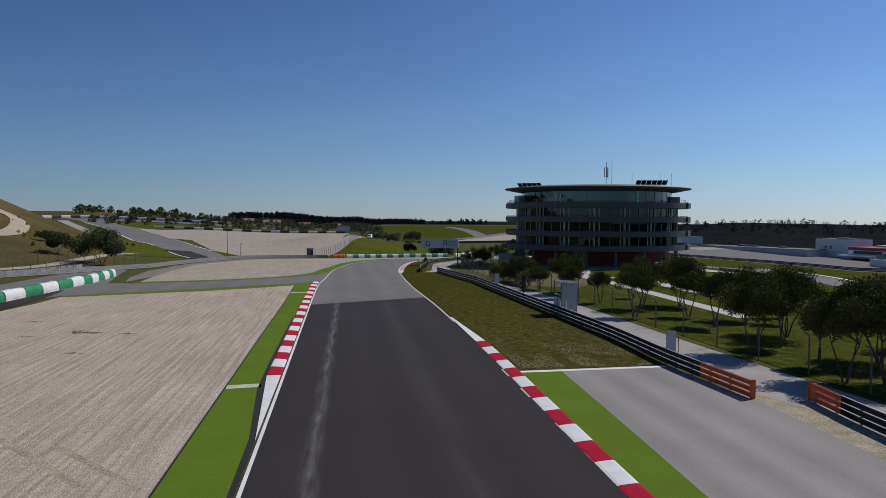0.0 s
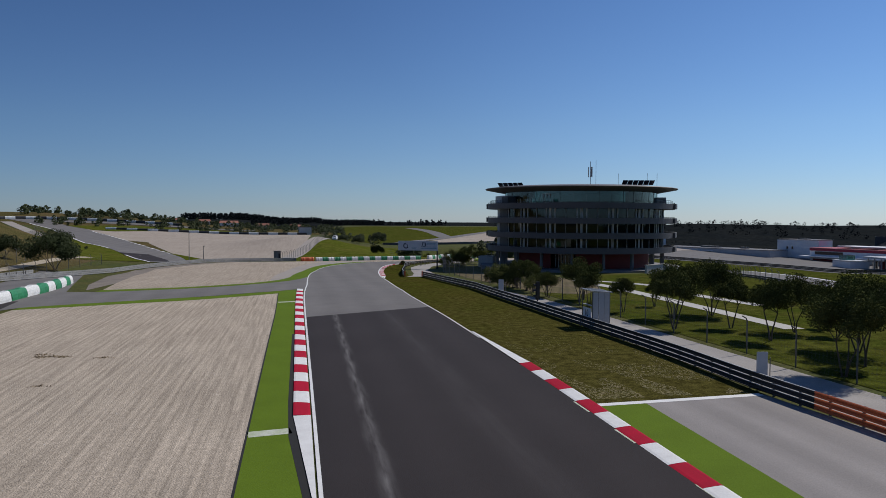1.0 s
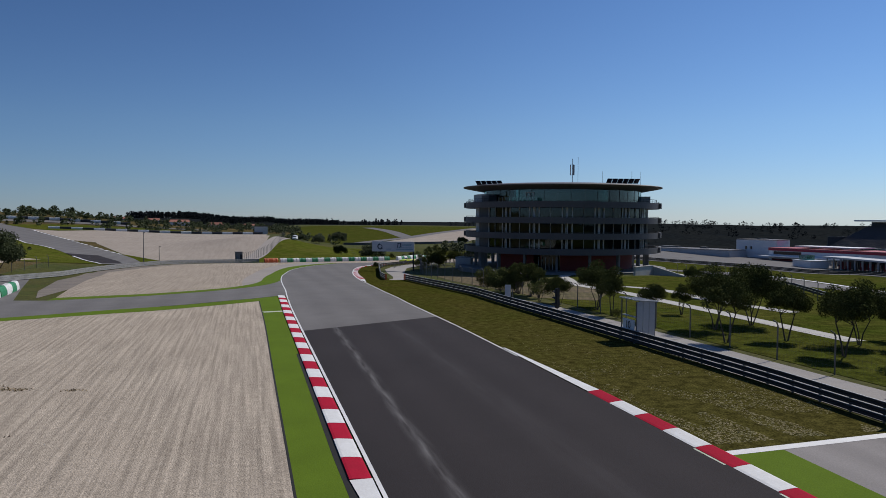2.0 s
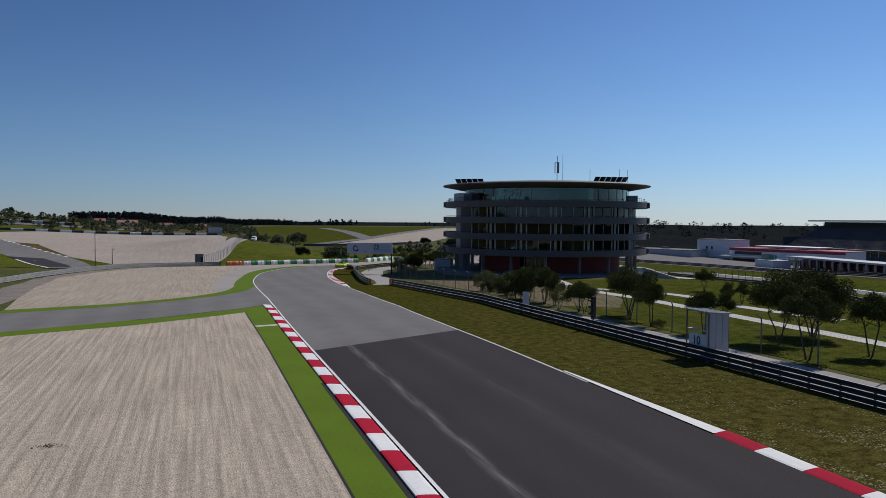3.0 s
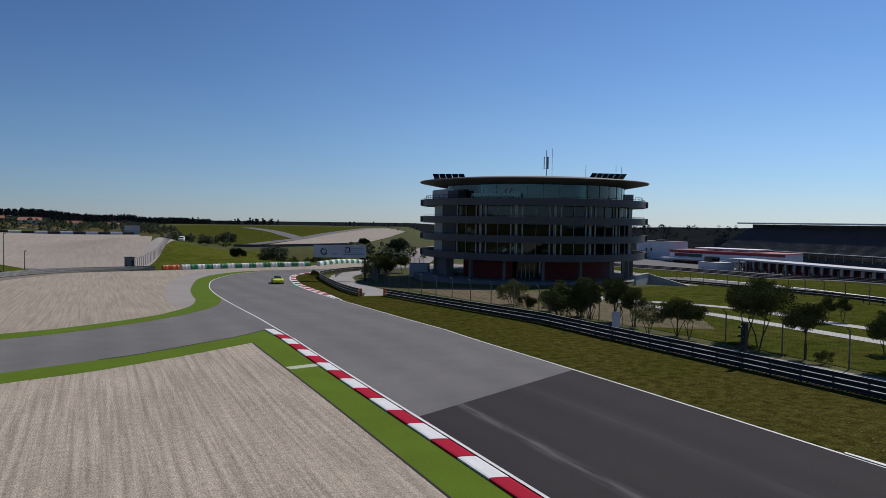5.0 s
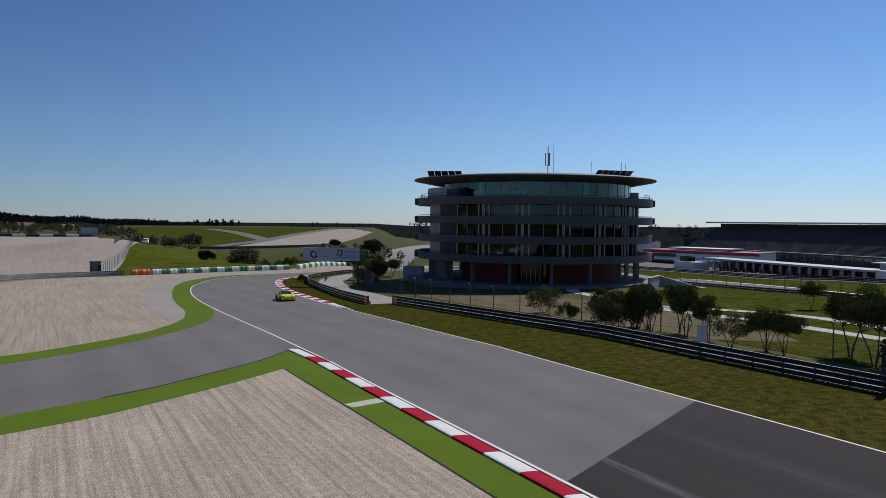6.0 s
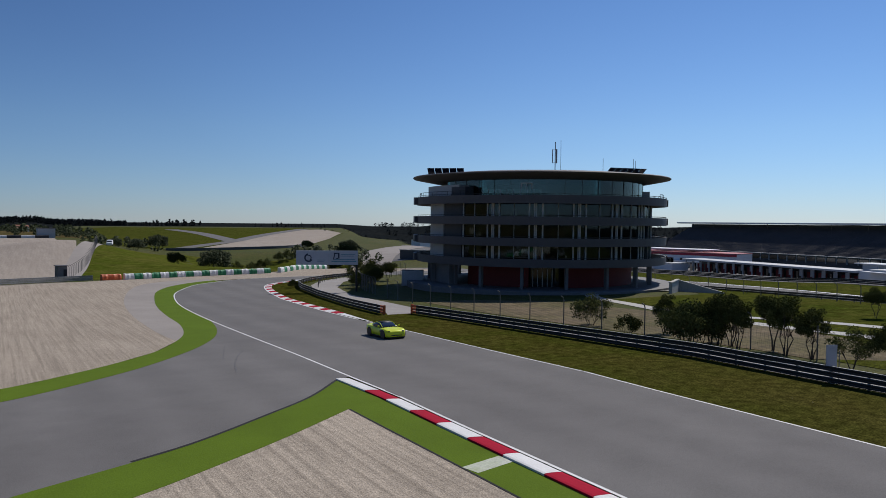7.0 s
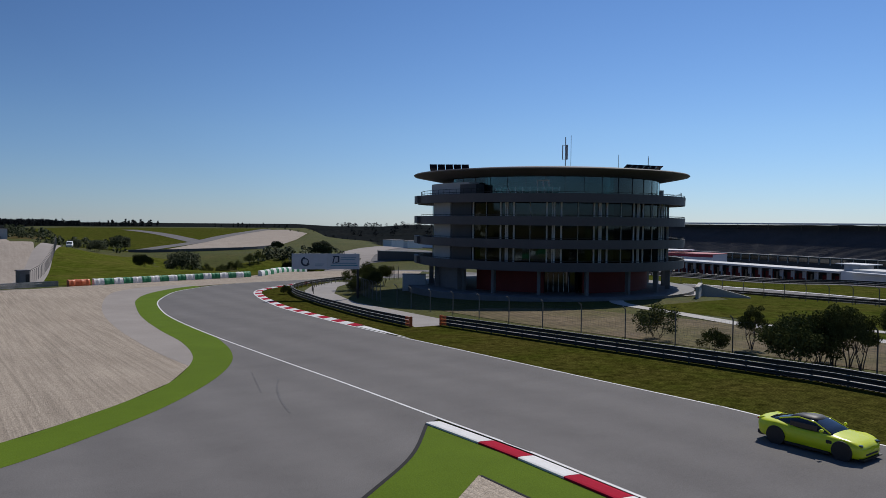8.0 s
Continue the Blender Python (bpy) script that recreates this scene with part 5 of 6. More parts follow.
def shell(x, w, zb, zs, zt, zc=None):
    """Half section of the body: floor, sill, flank, shoulder, deck."""
    return (x, [(0, zb), (w * 0.86, zb), (w * 0.97, zb + 0.08), (w, zb + 0.55 * (zs - zb)), (w * 0.985, zs - 0.07), (w * 0.90, zs), (w * 0.62, zt - 0.01), (w * 0.3, zt + 0.012), (0, zt + 0.016)])


def sports_car():
    car = thing("sports_car", "bright lime-green two-door sports coupe driving on the track", "car")
    body = loft([shell(2.13, 0.56, 0.24, 0.50, 0.52), shell(2.09, 0.74, 0.18, 0.59, 0.61), shell(1.98, 0.88, 0.15, 0.68, 0.68), shell(1.78, 0.945, 0.14, 0.77, 0.75), shell(1.5, 0.97, 0.14, 0.83, 0.79), shell(1.1, 0.955, 0.14, 0.82, 0.85), shell(0.7, 0.93, 0.14, 0.82, 0.91), shell(0.2, 0.915, 0.14, 0.82, 0.92), shell(-0.4, 0.92, 0.14, 0.83, 0.92), shell(-0.9, 0.95, 0.15, 0.88, 0.93), shell(-1.3, 0.985, 0.16, 0.92, 0.95), shell(-1.7, 0.975, 0.19, 0.90, 0.93), shell(-2.05, 0.90, 0.26, 0.89, 0.92), shell(-2.2, 0.78, 0.36, 0.90, 0.945), shell(-2.25, 0.70, 0.45, 0.86, 0.93)])
    part("body", body, M_LIME, car, "lime-green painted body", True)
    def cab(x, wb, wt, zb, zt):
        return (x, [(0, zb), (wb, zb), (wb * 0.985, zb + 0.3 * (zt - zb)), (wt + 0.06, zb + 0.85 * (zt - zb)), (wt * 0.9, zt - 0.01), (wt * 0.5, zt + 0.01), (0, zt + 0.015)])
    part("cabin", loft([cab(0.92, 0.70, 0.62, 0.84, 0.88), cab(0.62, 0.77, 0.62, 0.84, 1.02), cab(0.25, 0.80, 0.60, 0.84, 1.18), cab(-0.1, 0.81, 0.59, 0.84, 1.255), cab(-0.5, 0.80, 0.58, 0.84, 1.25), cab(-0.95, 0.76, 0.54, 0.86, 1.175), cab(-1.4, 0.64, 0.46, 0.88, 1.05), cab(-1.85, 0.48, 0.36, 0.90, 0.965)]), M_CARGLASS, car, "dark tinted cabin glass and roof", True)
    part("roof_panel", loft([(0.2, [(0, 1.17), (0.5, 1.16), (0.5, 1.19), (0, 1.21)]), (-0.1, [(0, 1.25), (0.53, 1.235), (0.53, 1.262), (0, 1.283)]), (-0.5, [(0, 1.25), (0.52, 1.235), (0.52, 1.26), (0, 1.28)]), (-0.95, [(0, 1.17), (0.46, 1.15), (0.46, 1.18), (0, 1.205)])]), M_BLACK, car, "black roof panel", True)
    for s in (-1, 1):
        bm = bmesh.new()
        for a, b in (((0.86, 0.72 * s, 0.88), (0.2, 0.62 * s, 1.17)), ((0.2, 0.62 * s, 1.17), (-0.5, 0.61 * s, 1.235)), ((-0.5, 0.61 * s, 1.235), (-1.35, 0.58 * s, 1.02))):
            rod(bm, a, b, 0.032, 6)
        part("roof_rail", bm, M_LIME, car)
        hl = part("headlight", boxes(((1.92, 0.70 * s, 0.66), (0.36, 0.2, 0.06), -24 * s, 0.02)), M_DARKGLASS, car, "slim dark headlight")
        part("tail_light", boxes(((-2.23, 0.5 * s, 0.85), (0.04, 0.5, 0.05), 6 * s, 0.01)), M_RED, car, "thin red tail light")
        part("side_vent", boxes(((0.92, 0.935 * s, 0.60), (0.26, 0.05, 0.15), 0, 0.02)), M_BLACK, car)
        part("sill", boxes(((0.0, 0.90 * s, 0.16), (1.9, 0.1, 0.1), 0, 0.02)), M_BLACK, car)
        m = part("wing_mirror", boxes(((0.62, 0.97 * s, 0.98), (0.12, 0.2, 0.11), 12 * s, 0.03)), M_LIME, car)
        part("side_window", boxes(((-0.2, 0.80 * s, 0.98), (1.15, 0.03, 0.2), 0, 0.01, 0, 0)), M_CARGLASS, car)
    part("grille", boxes(((2.09, 0, 0.31), (0.11, 1.05, 0.15), 0, 0.04)), M_BLACK, car, "wide black front grille")
    part("splitter", boxes(((2.03, 0, 0.15), (0.34, 1.56, 0.05), 0, 0.02)), M_BLACK, car)
    part("diffuser", boxes(((-2.1, 0, 0.3), (0.34, 1.5, 0.26), 0, 0.05)), M_BLACK, car)
    part("tail_lip", loft([(-2.05, [(0, 0.90), (0.84, 0.88), (0.84, 0.905), (0, 0.935)]), (-2.24, [(0, 0.915), (0.76, 0.895), (0.76, 0.915), (0, 0.94)])]), M_LIME, car, "", True)
    wheels = []
    for x in (1.42, -1.31):
        for s in (-1, 1):
            arch = part("wheel_arch", rod(bmesh.new(), (x, 0.70 * s, 0.36), (x, (0.992 if x > 0 else 1.0) * s, 0.36), 0.40, 28), M_BLACK, car)
            w = part("wheel", rod(bmesh.new(), (0, -0.08 * s, 0), (0, 0.05 * s, 0), 0.1, 12), M_BLACK, car)
            w.matrix_local = pose(x, 0.87 * s, 0.345)
            bm = bmesh.new()
            ring(bm, ((0.25, -0.13), (0.32, -0.135), (0.345, -0.11), (0.345, 0.11), (0.32, 0.135), (0.25, 0.13)), 28)
            bmesh.ops.rotate(bm, verts=bm.verts, cent=(0, 0, 0), matrix=Matrix.Rotation(radians(90), 3, "X"))
            part("tyre", bm, M_RUBBER, w, "black tyre", True)
            bm = bmesh.new()
            for k in range(10):
                a = 2 * math.pi * k / 10
                rod(bm, (0.04 * math.cos(a), 0.10 * s, 0.04 * math.sin(a)), (0.25 * math.cos(a), 0.115 * s, 0.25 * math.sin(a)), 0.016, 4)
            part("rim", bm, M_BLACK, w, "dark spoked rim")
            wheels.append((w, s))
    for ob in car.children_recursive:
        ob.data.transform(Matrix.Diagonal((0.94, 0.94, 0.95, 1)))
    for w, s in wheels:
        w.matrix_local = Matrix.Translation(w.matrix_local.translation * 0.94)
    return car, wheels


car, wheels = sports_car()


# ---- things beside the track ----
def marshal_post():
    m = thing("marshal_post", "grey open marshal shelter with a white number panel behind the rail", "shelter", pose(21.5, 66.3, 0, 0, 0, 0) @ Matrix.Diagonal((0.9, 0.92, 0.96, 1)))
    for x in (-0.85, 0.85):
        for y in (-1.2, 1.2):
            part("corner_post", boxes(((x, y, 1.6), (0.08, 0.08, 3.2))), M_POST, m)
    r = part("roof", boxes(((0, 0, 0), (2.1, 2.8, 0.07), 0, 0.02)), M_WALLGREY, m, "pale sheet roof")
    r.matrix_local = pose(0, 0, 3.25, 0, 4, 0)
    for k in range(5):
        part("roof_rib", boxes(((0, -1.12 + k * 0.56, 3.30), (2.05, 0.05, 0.04), 0, 0, 0, 4)), M_WALLGREY, m)
    for k in range(3):
        part("side_board", boxes(((-0.56 + k * 0.56, -1.25, 1.8), (0.52, 0.05, 2.78), 0, 0.01)), M_WALLGREY, m)
        part("back_board", boxes(((0.88, -0.8 + k * 0.8, 1.8), (0.05, 0.74, 2.78), 0, 0.01)), M_WALLGREY, m)
    part("shelf", boxes(((-0.7, 0, 1.95), (0.3, 2.3, 0.05))), M_WALLGREY, m)
    panel = part("number_panel", boxes(((-0.92, -0.1, 1.25), (0.06, 1.9, 0.95), 0, 0.015)), M_WALLWHITE, m, "white panel with black number")
    txt = bpy.data.curves.new("number", "FONT")
    txt.body, txt.size, txt.extrude, txt.align_x, txt.align_y = "10", 0.85, 0.008, "CENTER", "CENTER"
    holder = new("number", txt)
    me = bpy.data.meshes.new_from_object(holder.evaluated_get(bpy.context.evaluated_depsgraph_get()))
    bpy.data.objects.remove(holder)
    me.materials.append(M_BLACK)
    num = new("number", me)
    num.parent = panel
    num.matrix_local = Matrix(((0, 0, -1, -0.962), (-1, 0, 0, -0.05), (0, 1, 0, 1.25), (0, 0, 0, 1)))
    return m


marshal_post()


def marker_board(x, y, rz):
    m = thing("marker_board", "pale grey upright marker board on a thin post behind the rail", "sign board", pose(x, y, land(x, y), 0, 0, rz), "marker boards")
    part("board", boxes(((0, 0, 1.35), (0.62, 0.06, 1.35), 0, 0.015)), M_SIGN, m)
    part("foot", boxes(((0, 0, 0.35), (0.1, 0.05, 0.7))), M_POST, m)
    part("post", rod(bmesh.new(), (0.5, 0.1, -0.1), (0.5, 0.1, 1.7), 0.025, 6), M_POST, m)
    part("bracket", rod(bmesh.new(), (0.3, 0.05, 1.4), (0.5, 0.1, 1.4), 0.015, 5), M_POST, m)
    return m


marker_board(21.15, 42.6, -8)
marker_board(20.1, 91.4, -30)


def signal_light(x, y):
    m = thing("signal_light", "black track signal light on a post behind the rail", "signal", pose(x, y, land(x, y), 0, 0, 8) @ Matrix.Diagonal((1.15, 1.15, 1.25, 1)))
    part("pole", rod(bmesh.new(), (0, 0, -0.1), (0, 0, 2.1), 0.05, 8), M_BLACK, m)
    h = part("housing", boxes(((0, 0, 1.45), (0.34, 0.26, 1.5), 0, 0.04)), M_BLACK, m)
    for z in (1.0, 1.45, 1.9):
        bm = bmesh.new()
        ring(bm, ((0.105, -0.13), (0.12, -0.13), (0.12, 0.13), (0.105, 0.13)), 16, 0, 200)
        v = part("visor", bm, M_BLACK, h)
        v.matrix_local = pose(-0.28, 0, z, 90, 0, 90)
    return m


signal_light(20.7, 79.6)


def billboard():
    a, b = Vector((18.9, 173.6, 0)), Vector((27.4, 170.0, 0))
    mid, d = (a + b) / 2, b - a
    w = d.length
    s = thing("billboard", "pale advertising billboard with dark logo shapes on a dark pole", "billboard", pose(mid.x, mid.y, 0, 0, 0, math.degrees(math.atan2(d.y, d.x))))
    board = part("board", boxes(((0, 0, 3.1), (w, 0.25, 2.15), 0, 0.02)), M_SIGN, s)
    part("pole", rod(bmesh.new(), (w / 2 - 0.2, 0.25, -2.3), (w / 2 - 0.2, 0.25, 3.6), 0.16, 10), M_BLACK, s, "dark steel pole")
    part("beam", boxes(((0, 0.22, 2.4), (w - 0.3, 0.16, 0.16))), M_BLACK, s)
    f = -0.135
    part("panel_joint", boxes(((0.25, f, 3.1), (0.06, 0.02, 2.1))), M_WALLGREY, board)
    bm = bmesh.new()
    ring(bm, ((0.42, -0.01), (0.66, -0.01), (0.66, 0.01), (0.42, 0.01)), 24, 100, 330)
    ring(bm, ((0.30, -0.012), (0.44, -0.012), (0.44, 0.012), (0.30, 0.012)), 16, -60, 120)
    o = part("ring_logo", bm, M_SIGNDARK, board)
    o.matrix_local = pose(-2.75, f, 3.1, 90, 0, 0)
    part("arch_logo", boxes(((1.05, f, 3.32), (0.16, 0.02, 1.0), 0, 0, 0, 14), ((1.35, f, 3.78), (0.75, 0.02, 0.16)), ((1.72, f, 3.4), (0.24, 0.02, 0.85)), ((1.45, f, 3.0), (0.35, 0.02, 0.14))), M_SIGNDARK, board)
    for x, z, ww, hh, mt in ((3.1, 3.62, 2.1, 0.09, M_SIGNTEAL), (3.0, 3.36, 2.0, 0.09, M_SIGNTEAL), (2.6, 2.85, 3.2, 0.12, M_SIGNTEAL), (2.5, 2.55, 3.7, 0.14, M_SIGNTEAL), (-0.9, 2.75, 1.2, 0.07, M_SIGNTEAL), (-0.95, 2.5, 1.0, 0.07, M_SIGNTEAL)):
        part("print_bar", boxes(((x, f, z), (ww, 0.02, hh))), mt, board)
    return s


billboard()


def container(x, y, rz):
    c = thing("site_container", "pale blue-grey metal site container beside the building", "container", pose(x, y, land(x, y), 0, 0, rz))
    part("body", boxes(((0, 0, 1.25), (3.6, 2.4, 2.5), 0, 0.03)), M_WALLGREY, c)
    for k in range(12):
        part("rib", boxes(((-1.65 + k * 0.3, -1.22, 1.25), (0.12, 0.05, 2.2))), M_WALLGREY, c)
    part("roof_edge", boxes(((0, 0, 2.53), (3.7, 2.5, 0.08), 0, 0.02)), M_SLAB, c)
    return c


container(40.6, 176.6, -32)


def cabin(x, y):
    c = thing("track_cabin", "small grey marshal cabin with a dark doorway beside the service road", "cabin", pose(x, y, land(x, y), 0, 0, 14))
    part("body", boxes(((0, 0, 1.45), (1.6, 1.8, 2.9), 0, 0.03)), M_COLUMN, c)
    part("doorway", boxes(((0.45, -0.92, 1.2), (0.6, 0.06, 2.2))), M_BLACK, c)
    part("roof", boxes(((0, 0, 2.95), (1.9, 2.1, 0.1), 0, 0.02)), M_SLAB, c)
    return c


cabin(-9.2, 220.5)


def delivery_van(x, y, rz):
    v = thing("white_van", "small white van parked on the service road", "van", pose(x, y, land(x, y) + 0.1, 0, 0, rz))
    part("body", loft([(2.2, [(0, 0.4), (0.8, 0.4), (0.85, 0.8), (0.7, 0.95), (0, 1.0)]), (1.3, [(0, 0.3), (0.9, 0.3), (0.92, 0.9), (0.8, 1.1), (0, 1.15)]), (0.7, [(0, 0.3), (0.9, 0.3), (0.92, 1.1), (0.75, 1.75), (0, 1.8)]), (-2.1, [(0, 0.3), (0.9, 0.3), (0.92, 1.1), (0.78, 1.85), (0, 1.9)])]), M_WALLWHITE, v, "", False)
    part("windscreen", boxes(((1.06, 0, 1.42), (0.05, 1.4, 0.6), 0, 0, 0, -42)), M_CARGLASS, v)
    for sx in (1.35, -1.4):
        for sy in (-0.85, 0.85):
            part("wheel", rod(bmesh.new(), (sx, sy - 0.1, 0.33), (sx, sy + 0.1, 0.33), 0.33, 16), M_RUBBER, v)
    return v


delivery_van(12.2, 326, -100)


def lamp_pole(x, y, h):
    p = thing("camera_pole", "thin grey pole behind the guard rail", "pole", pose(x, y, land(x, y)), "thin poles")
    part("shaft", rod(bmesh.new(), (0, 0, -0.3), (0, 0, h), 0.11, 8, 0.06), M_POST, p)
    part("head", boxes(((0.15, 0, h), (0.5, 0.2, 0.14), 0, 0.03)), M_POST, p)
    return p


lamp_pole(-32.5, 217, 8.0)
lamp_pole(-29.0, 219, 4.4)
lamp_pole(-64, 205, 5.0)


def retaining_wall():
    w = thing("retaining_wall", "grey concrete retaining wall of a sunken ramp on the lawn", "wall", pose(66.7, 143.4, land(66.7, 143.4), 0, 0, 33) @ Matrix.Diagonal((1.2, 1.2, 0.95, 1)))
    part("wall", boxes(((0, 0, 0.8), (6.0, 0.35, 1.9), 0, 0.02)), M_CONCRETE, w)
    bm = bmesh.new()
    pts = ((3.0, 0.1, -0.2), (3.0, 0.1, 1.75), (3.1, -5.6, -0.05), (3.1, -5.6, -0.3))
    f1 = [bm.verts.new(p) for p in pts]
    f2 = [bm.verts.new((p[0] + 0.35, p[1], p[2])) for p in pts]
    bm.faces.new(f1), bm.faces.new(f2[::-1])
    for i in range(4):
        bm.faces.new((f1[i], f2[i], f2[(i + 1) % 4], f1[(i + 1) % 4]))
    part("sloping_wall", bm, M_CONCRETE, w)
    part("coping", boxes(((0, 0, 1.79), (6.2, 0.5, 0.1), 0, 0.02)), M_CONCRETE, w)
    return w


retaining_wall()


# ---- paddock ----
def slab_house(name, label, x, y, rz, size, mat, roof=None, z=None, parts=()):
    """A block with a proud roof edge and named extra boxes: (part name, centre, size, material)."""
    h = thing(name, label, "building", pose(x, y, land(x, y) if z is None else z, 0, 0, rz))
    part("wall", boxes(((0, 0, size[2] / 2 - 0.5), (size[0], size[1], size[2] + 1))), mat, h)
    part("roof", boxes(((0, 0, size[2] + 0.12), (size[0] + 0.5, size[1] + 0.5, 0.25), 0, 0.03)), roof or M_ROOF, h)
    for name2, c, s, m in parts:
        part(name2, boxes((c, s)), m, h)
    return h


U = math.degrees(math.atan2(-0.93, 0.367))
PZ, HALL_Z = -11.9, -14.6
slab_house("tower_block", "tall pale rendered block in the paddock", 270.5, 367, U, (24, 13, 13.4), M_WALLWHITE, z=HALL_Z, parts=[("window", (-6, -6.53, 9), (1.0, 0.1, 1.6), M_DARKGLASS), ("window", (-3, -6.53, 9), (1.0, 0.1, 1.6), M_DARKGLASS), ("roof_plant", (0, 0, 13.9), (5, 4, 0.8), M_POST)])
slab_house("paddock_hall", "long low grey hall with a glazed front in the paddock", 240, 400, U, (74, 16, 7.6), M_WALLGREY, z=HALL_Z, parts=[("glazing", (-17, -8.05, 4.6), (34, 0.2, 2.6), M_GLASS_TOP), ("glazed_frame", (-17, -8.0, 6.2), (36, 0.5, 0.5), M_WALLWHITE), ("glazed_frame", (-17, -8.0, 3.0), (36, 0.5, 0.4), M_WALLWHITE), ("undercroft", (-17, -8.03, 1.4), (34, 0.2, 2.6), M_DARKGLASS), ("blue_logo", (22, -8.06, 2.6), (14, 0.1, 3.4), M_BLUE), ("roof_plant", (-8, 2, 8.2), (12, 4, 0.9), M_POST), ("roof_plant", (14, 3, 8.2), (4, 3, 1.0), M_POST)])
slab_house("paddock_hall", "white two-storey paddock house with red fascia", 277, 322, U - 8, (62, 18, 9.6), M_WALLWHITE, M_REDROOF, z=HALL_Z, parts=[("red_fascia", (0, -9.05, 8.9), (62.4, 0.3, 1.2), M_REDROOF), ("window_band", (-20, -9.05, 7.2), (16, 0.2, 1.6), M_DARKGLASS), ("window_band", (14, -9.05, 6.4), (22, 0.2, 1.1), M_DARKGLASS), ("canopy", (-6, -11, 5.4), (56, 5, 0.5), M_WALLWHITE), ("red_shopfront", (-16, -9.1, 2.2), (26, 0.2, 4.0), M_REDWALL), ("white_roof_plate", (-2, 2, 10.9), (34, 13, 0.4), M_WALLWHITE)])
slab_house("podium_block", "white podium block before the pits", 246, 303, -99, (14, 9, 5.6), M_WALLWHITE, M_WALLGREY, z=HALL_Z, parts=[("window", (-3, 0, 7), (6, 4, 2.2), M_GLASS_TOP), ("door", (-4, -4.55, 1.4), (3, 0.1, 2.6), M_DARKGLASS)])


def pit_building():
    a, b = Vector((249.5, 297, 0)), Vector((234.5, 209, 0))
    d = b - a
    n = 18
    p = thing("pit_building", "long low pit building with white canopy and red garage doors", "building", pose(a.x, a.y, PZ, 0, 0, math.degrees(math.atan2(d.y, d.x))))
    ln = d.length
    part("canopy", boxes(((ln / 2, 3.5, 4.9), (ln, 11, 0.7), 0, 0.04)), M_WALLGREY, p, "white canopy roof")
    part("back_wall", boxes(((ln / 2, 8.0, 2.3), (ln, 0.4, 5.0))), M_DARKWALL, p)
    for k in range(n):
        x = (k + 0.5) * ln / n
        part("garage_door", boxes(((x, 2.2, 1.6), (ln / n - 1.1, 0.15, 3.4))), M_REDWALL if k % 3 else M_DARKGLASS, p)
        part("pier", boxes(((k * ln / n + 0.2, 0.2, 2.0), (0.4, 0.5, 5.0))), M_WALLGREY, p)
        part("shelter_panel", boxes(((x + 1.0, 1.2, 2.9), (1.2, 0.1, 2.4))), M_WALLGREY, p)
    part("end_block", boxes(((ln + 3.5, 4.0, 2.6), (7, 10, 5.6), 0, 0.04)), M_WALLWHITE, p, "white end block")
    part("end_tower", boxes(((ln + 1.5, 6.0, 6.2), (6, 7, 2.6), 0, 0.04)), M_WALLGREY, p)
    part("end_roof", boxes(((ln + 1.5, 6.0, 7.7), (11, 9, 0.3))), M_WALLWHITE, p)
    part("end_door", boxes(((ln + 2.0, -1.02, 1.2), (1.1, 0.1, 2.4))), M_DARKGLASS, p)
    return p


pit_building()
slab_house("pit_building", "second white pit block at the end of the pit lane", 231, 192, -99, (18, 11, 6.2), M_WALLWHITE, M_WALLGREY, z=PZ, parts=[("canopy", (0, -6.5, 5.6), (20, 4, 0.3), M_WALLWHITE)])


def grandstand():
    """Raked dark stand: rows face the pits, a flat roof edge above."""
    a, b = Vector((350.5, 412, 0)), Vector((318, 156, 0))
    d = b - a
    ln = d.length
    g = thing("grandstand", "huge dark grandstand with raked rows of seats and a flat roof", "grandstand", pose(a.x, a.y, PZ - 1, 0, 0, math.degrees(math.atan2(d.y, d.x))))
    rows = 26
    for k in range(rows):
        part("terrace_step", boxes(((ln / 2, 4 + k * 1.15, 6.2 + k * 0.52), (ln, 1.15, 0.62))), M_SEATS, g)
    part("front_wall", boxes(((ln / 2, 3.2, 3.2), (ln, 0.5, 6.4))), M_DARKWALL, g)
    for k in range(44):
        part("front_bay", boxes((((k + 0.5) * ln / 44, 2.9, 4.6), (ln / 44 - 1.1, 0.3, 2.0))), M_DARKGLASS, g)
        part("front_pier", boxes(((k * ln / 44, 2.8, 4.4), (0.35, 0.4, 3.4))), M_WALLGREY, g)
    part("front_ledge", boxes(((ln / 2, 2.6, 6.4), (ln, 1.8, 0.3))), M_WALLGREY, g)
    part("upper_wall", boxes(((ln / 2, 35.0, 20.2), (ln, 0.6, 3.6))), M_DARKWALL, g)
    part("roof", boxes(((ln / 2, 30.5, 22.6), (ln + 4, 13, 0.7), 0, 0.05)), M_ROOF, g, "flat grey roof")
    part("roof_edge", boxes(((ln / 2, 23.9, 22.75), (ln + 4.2, 0.25, 0.8))), M_WALLWHITE, g, "pale roof edge")
    for k in range(1, 12):
        part("roof_post", rod(bmesh.new(), (k * ln / 12, 33.5, 18), (k * ln / 12, 33.5, 22.4), 0.2, 6), M_POST, g)
    part("rear_wall", boxes(((ln / 2, 36.0, 10.5), (ln, 0.5, 23))), M_DARKWALL, g)
    part("end_wall", boxes(((0.2, 20, 8), (0.5, 32, 9))), M_DARKWALL, g)
    return g


grandstand()


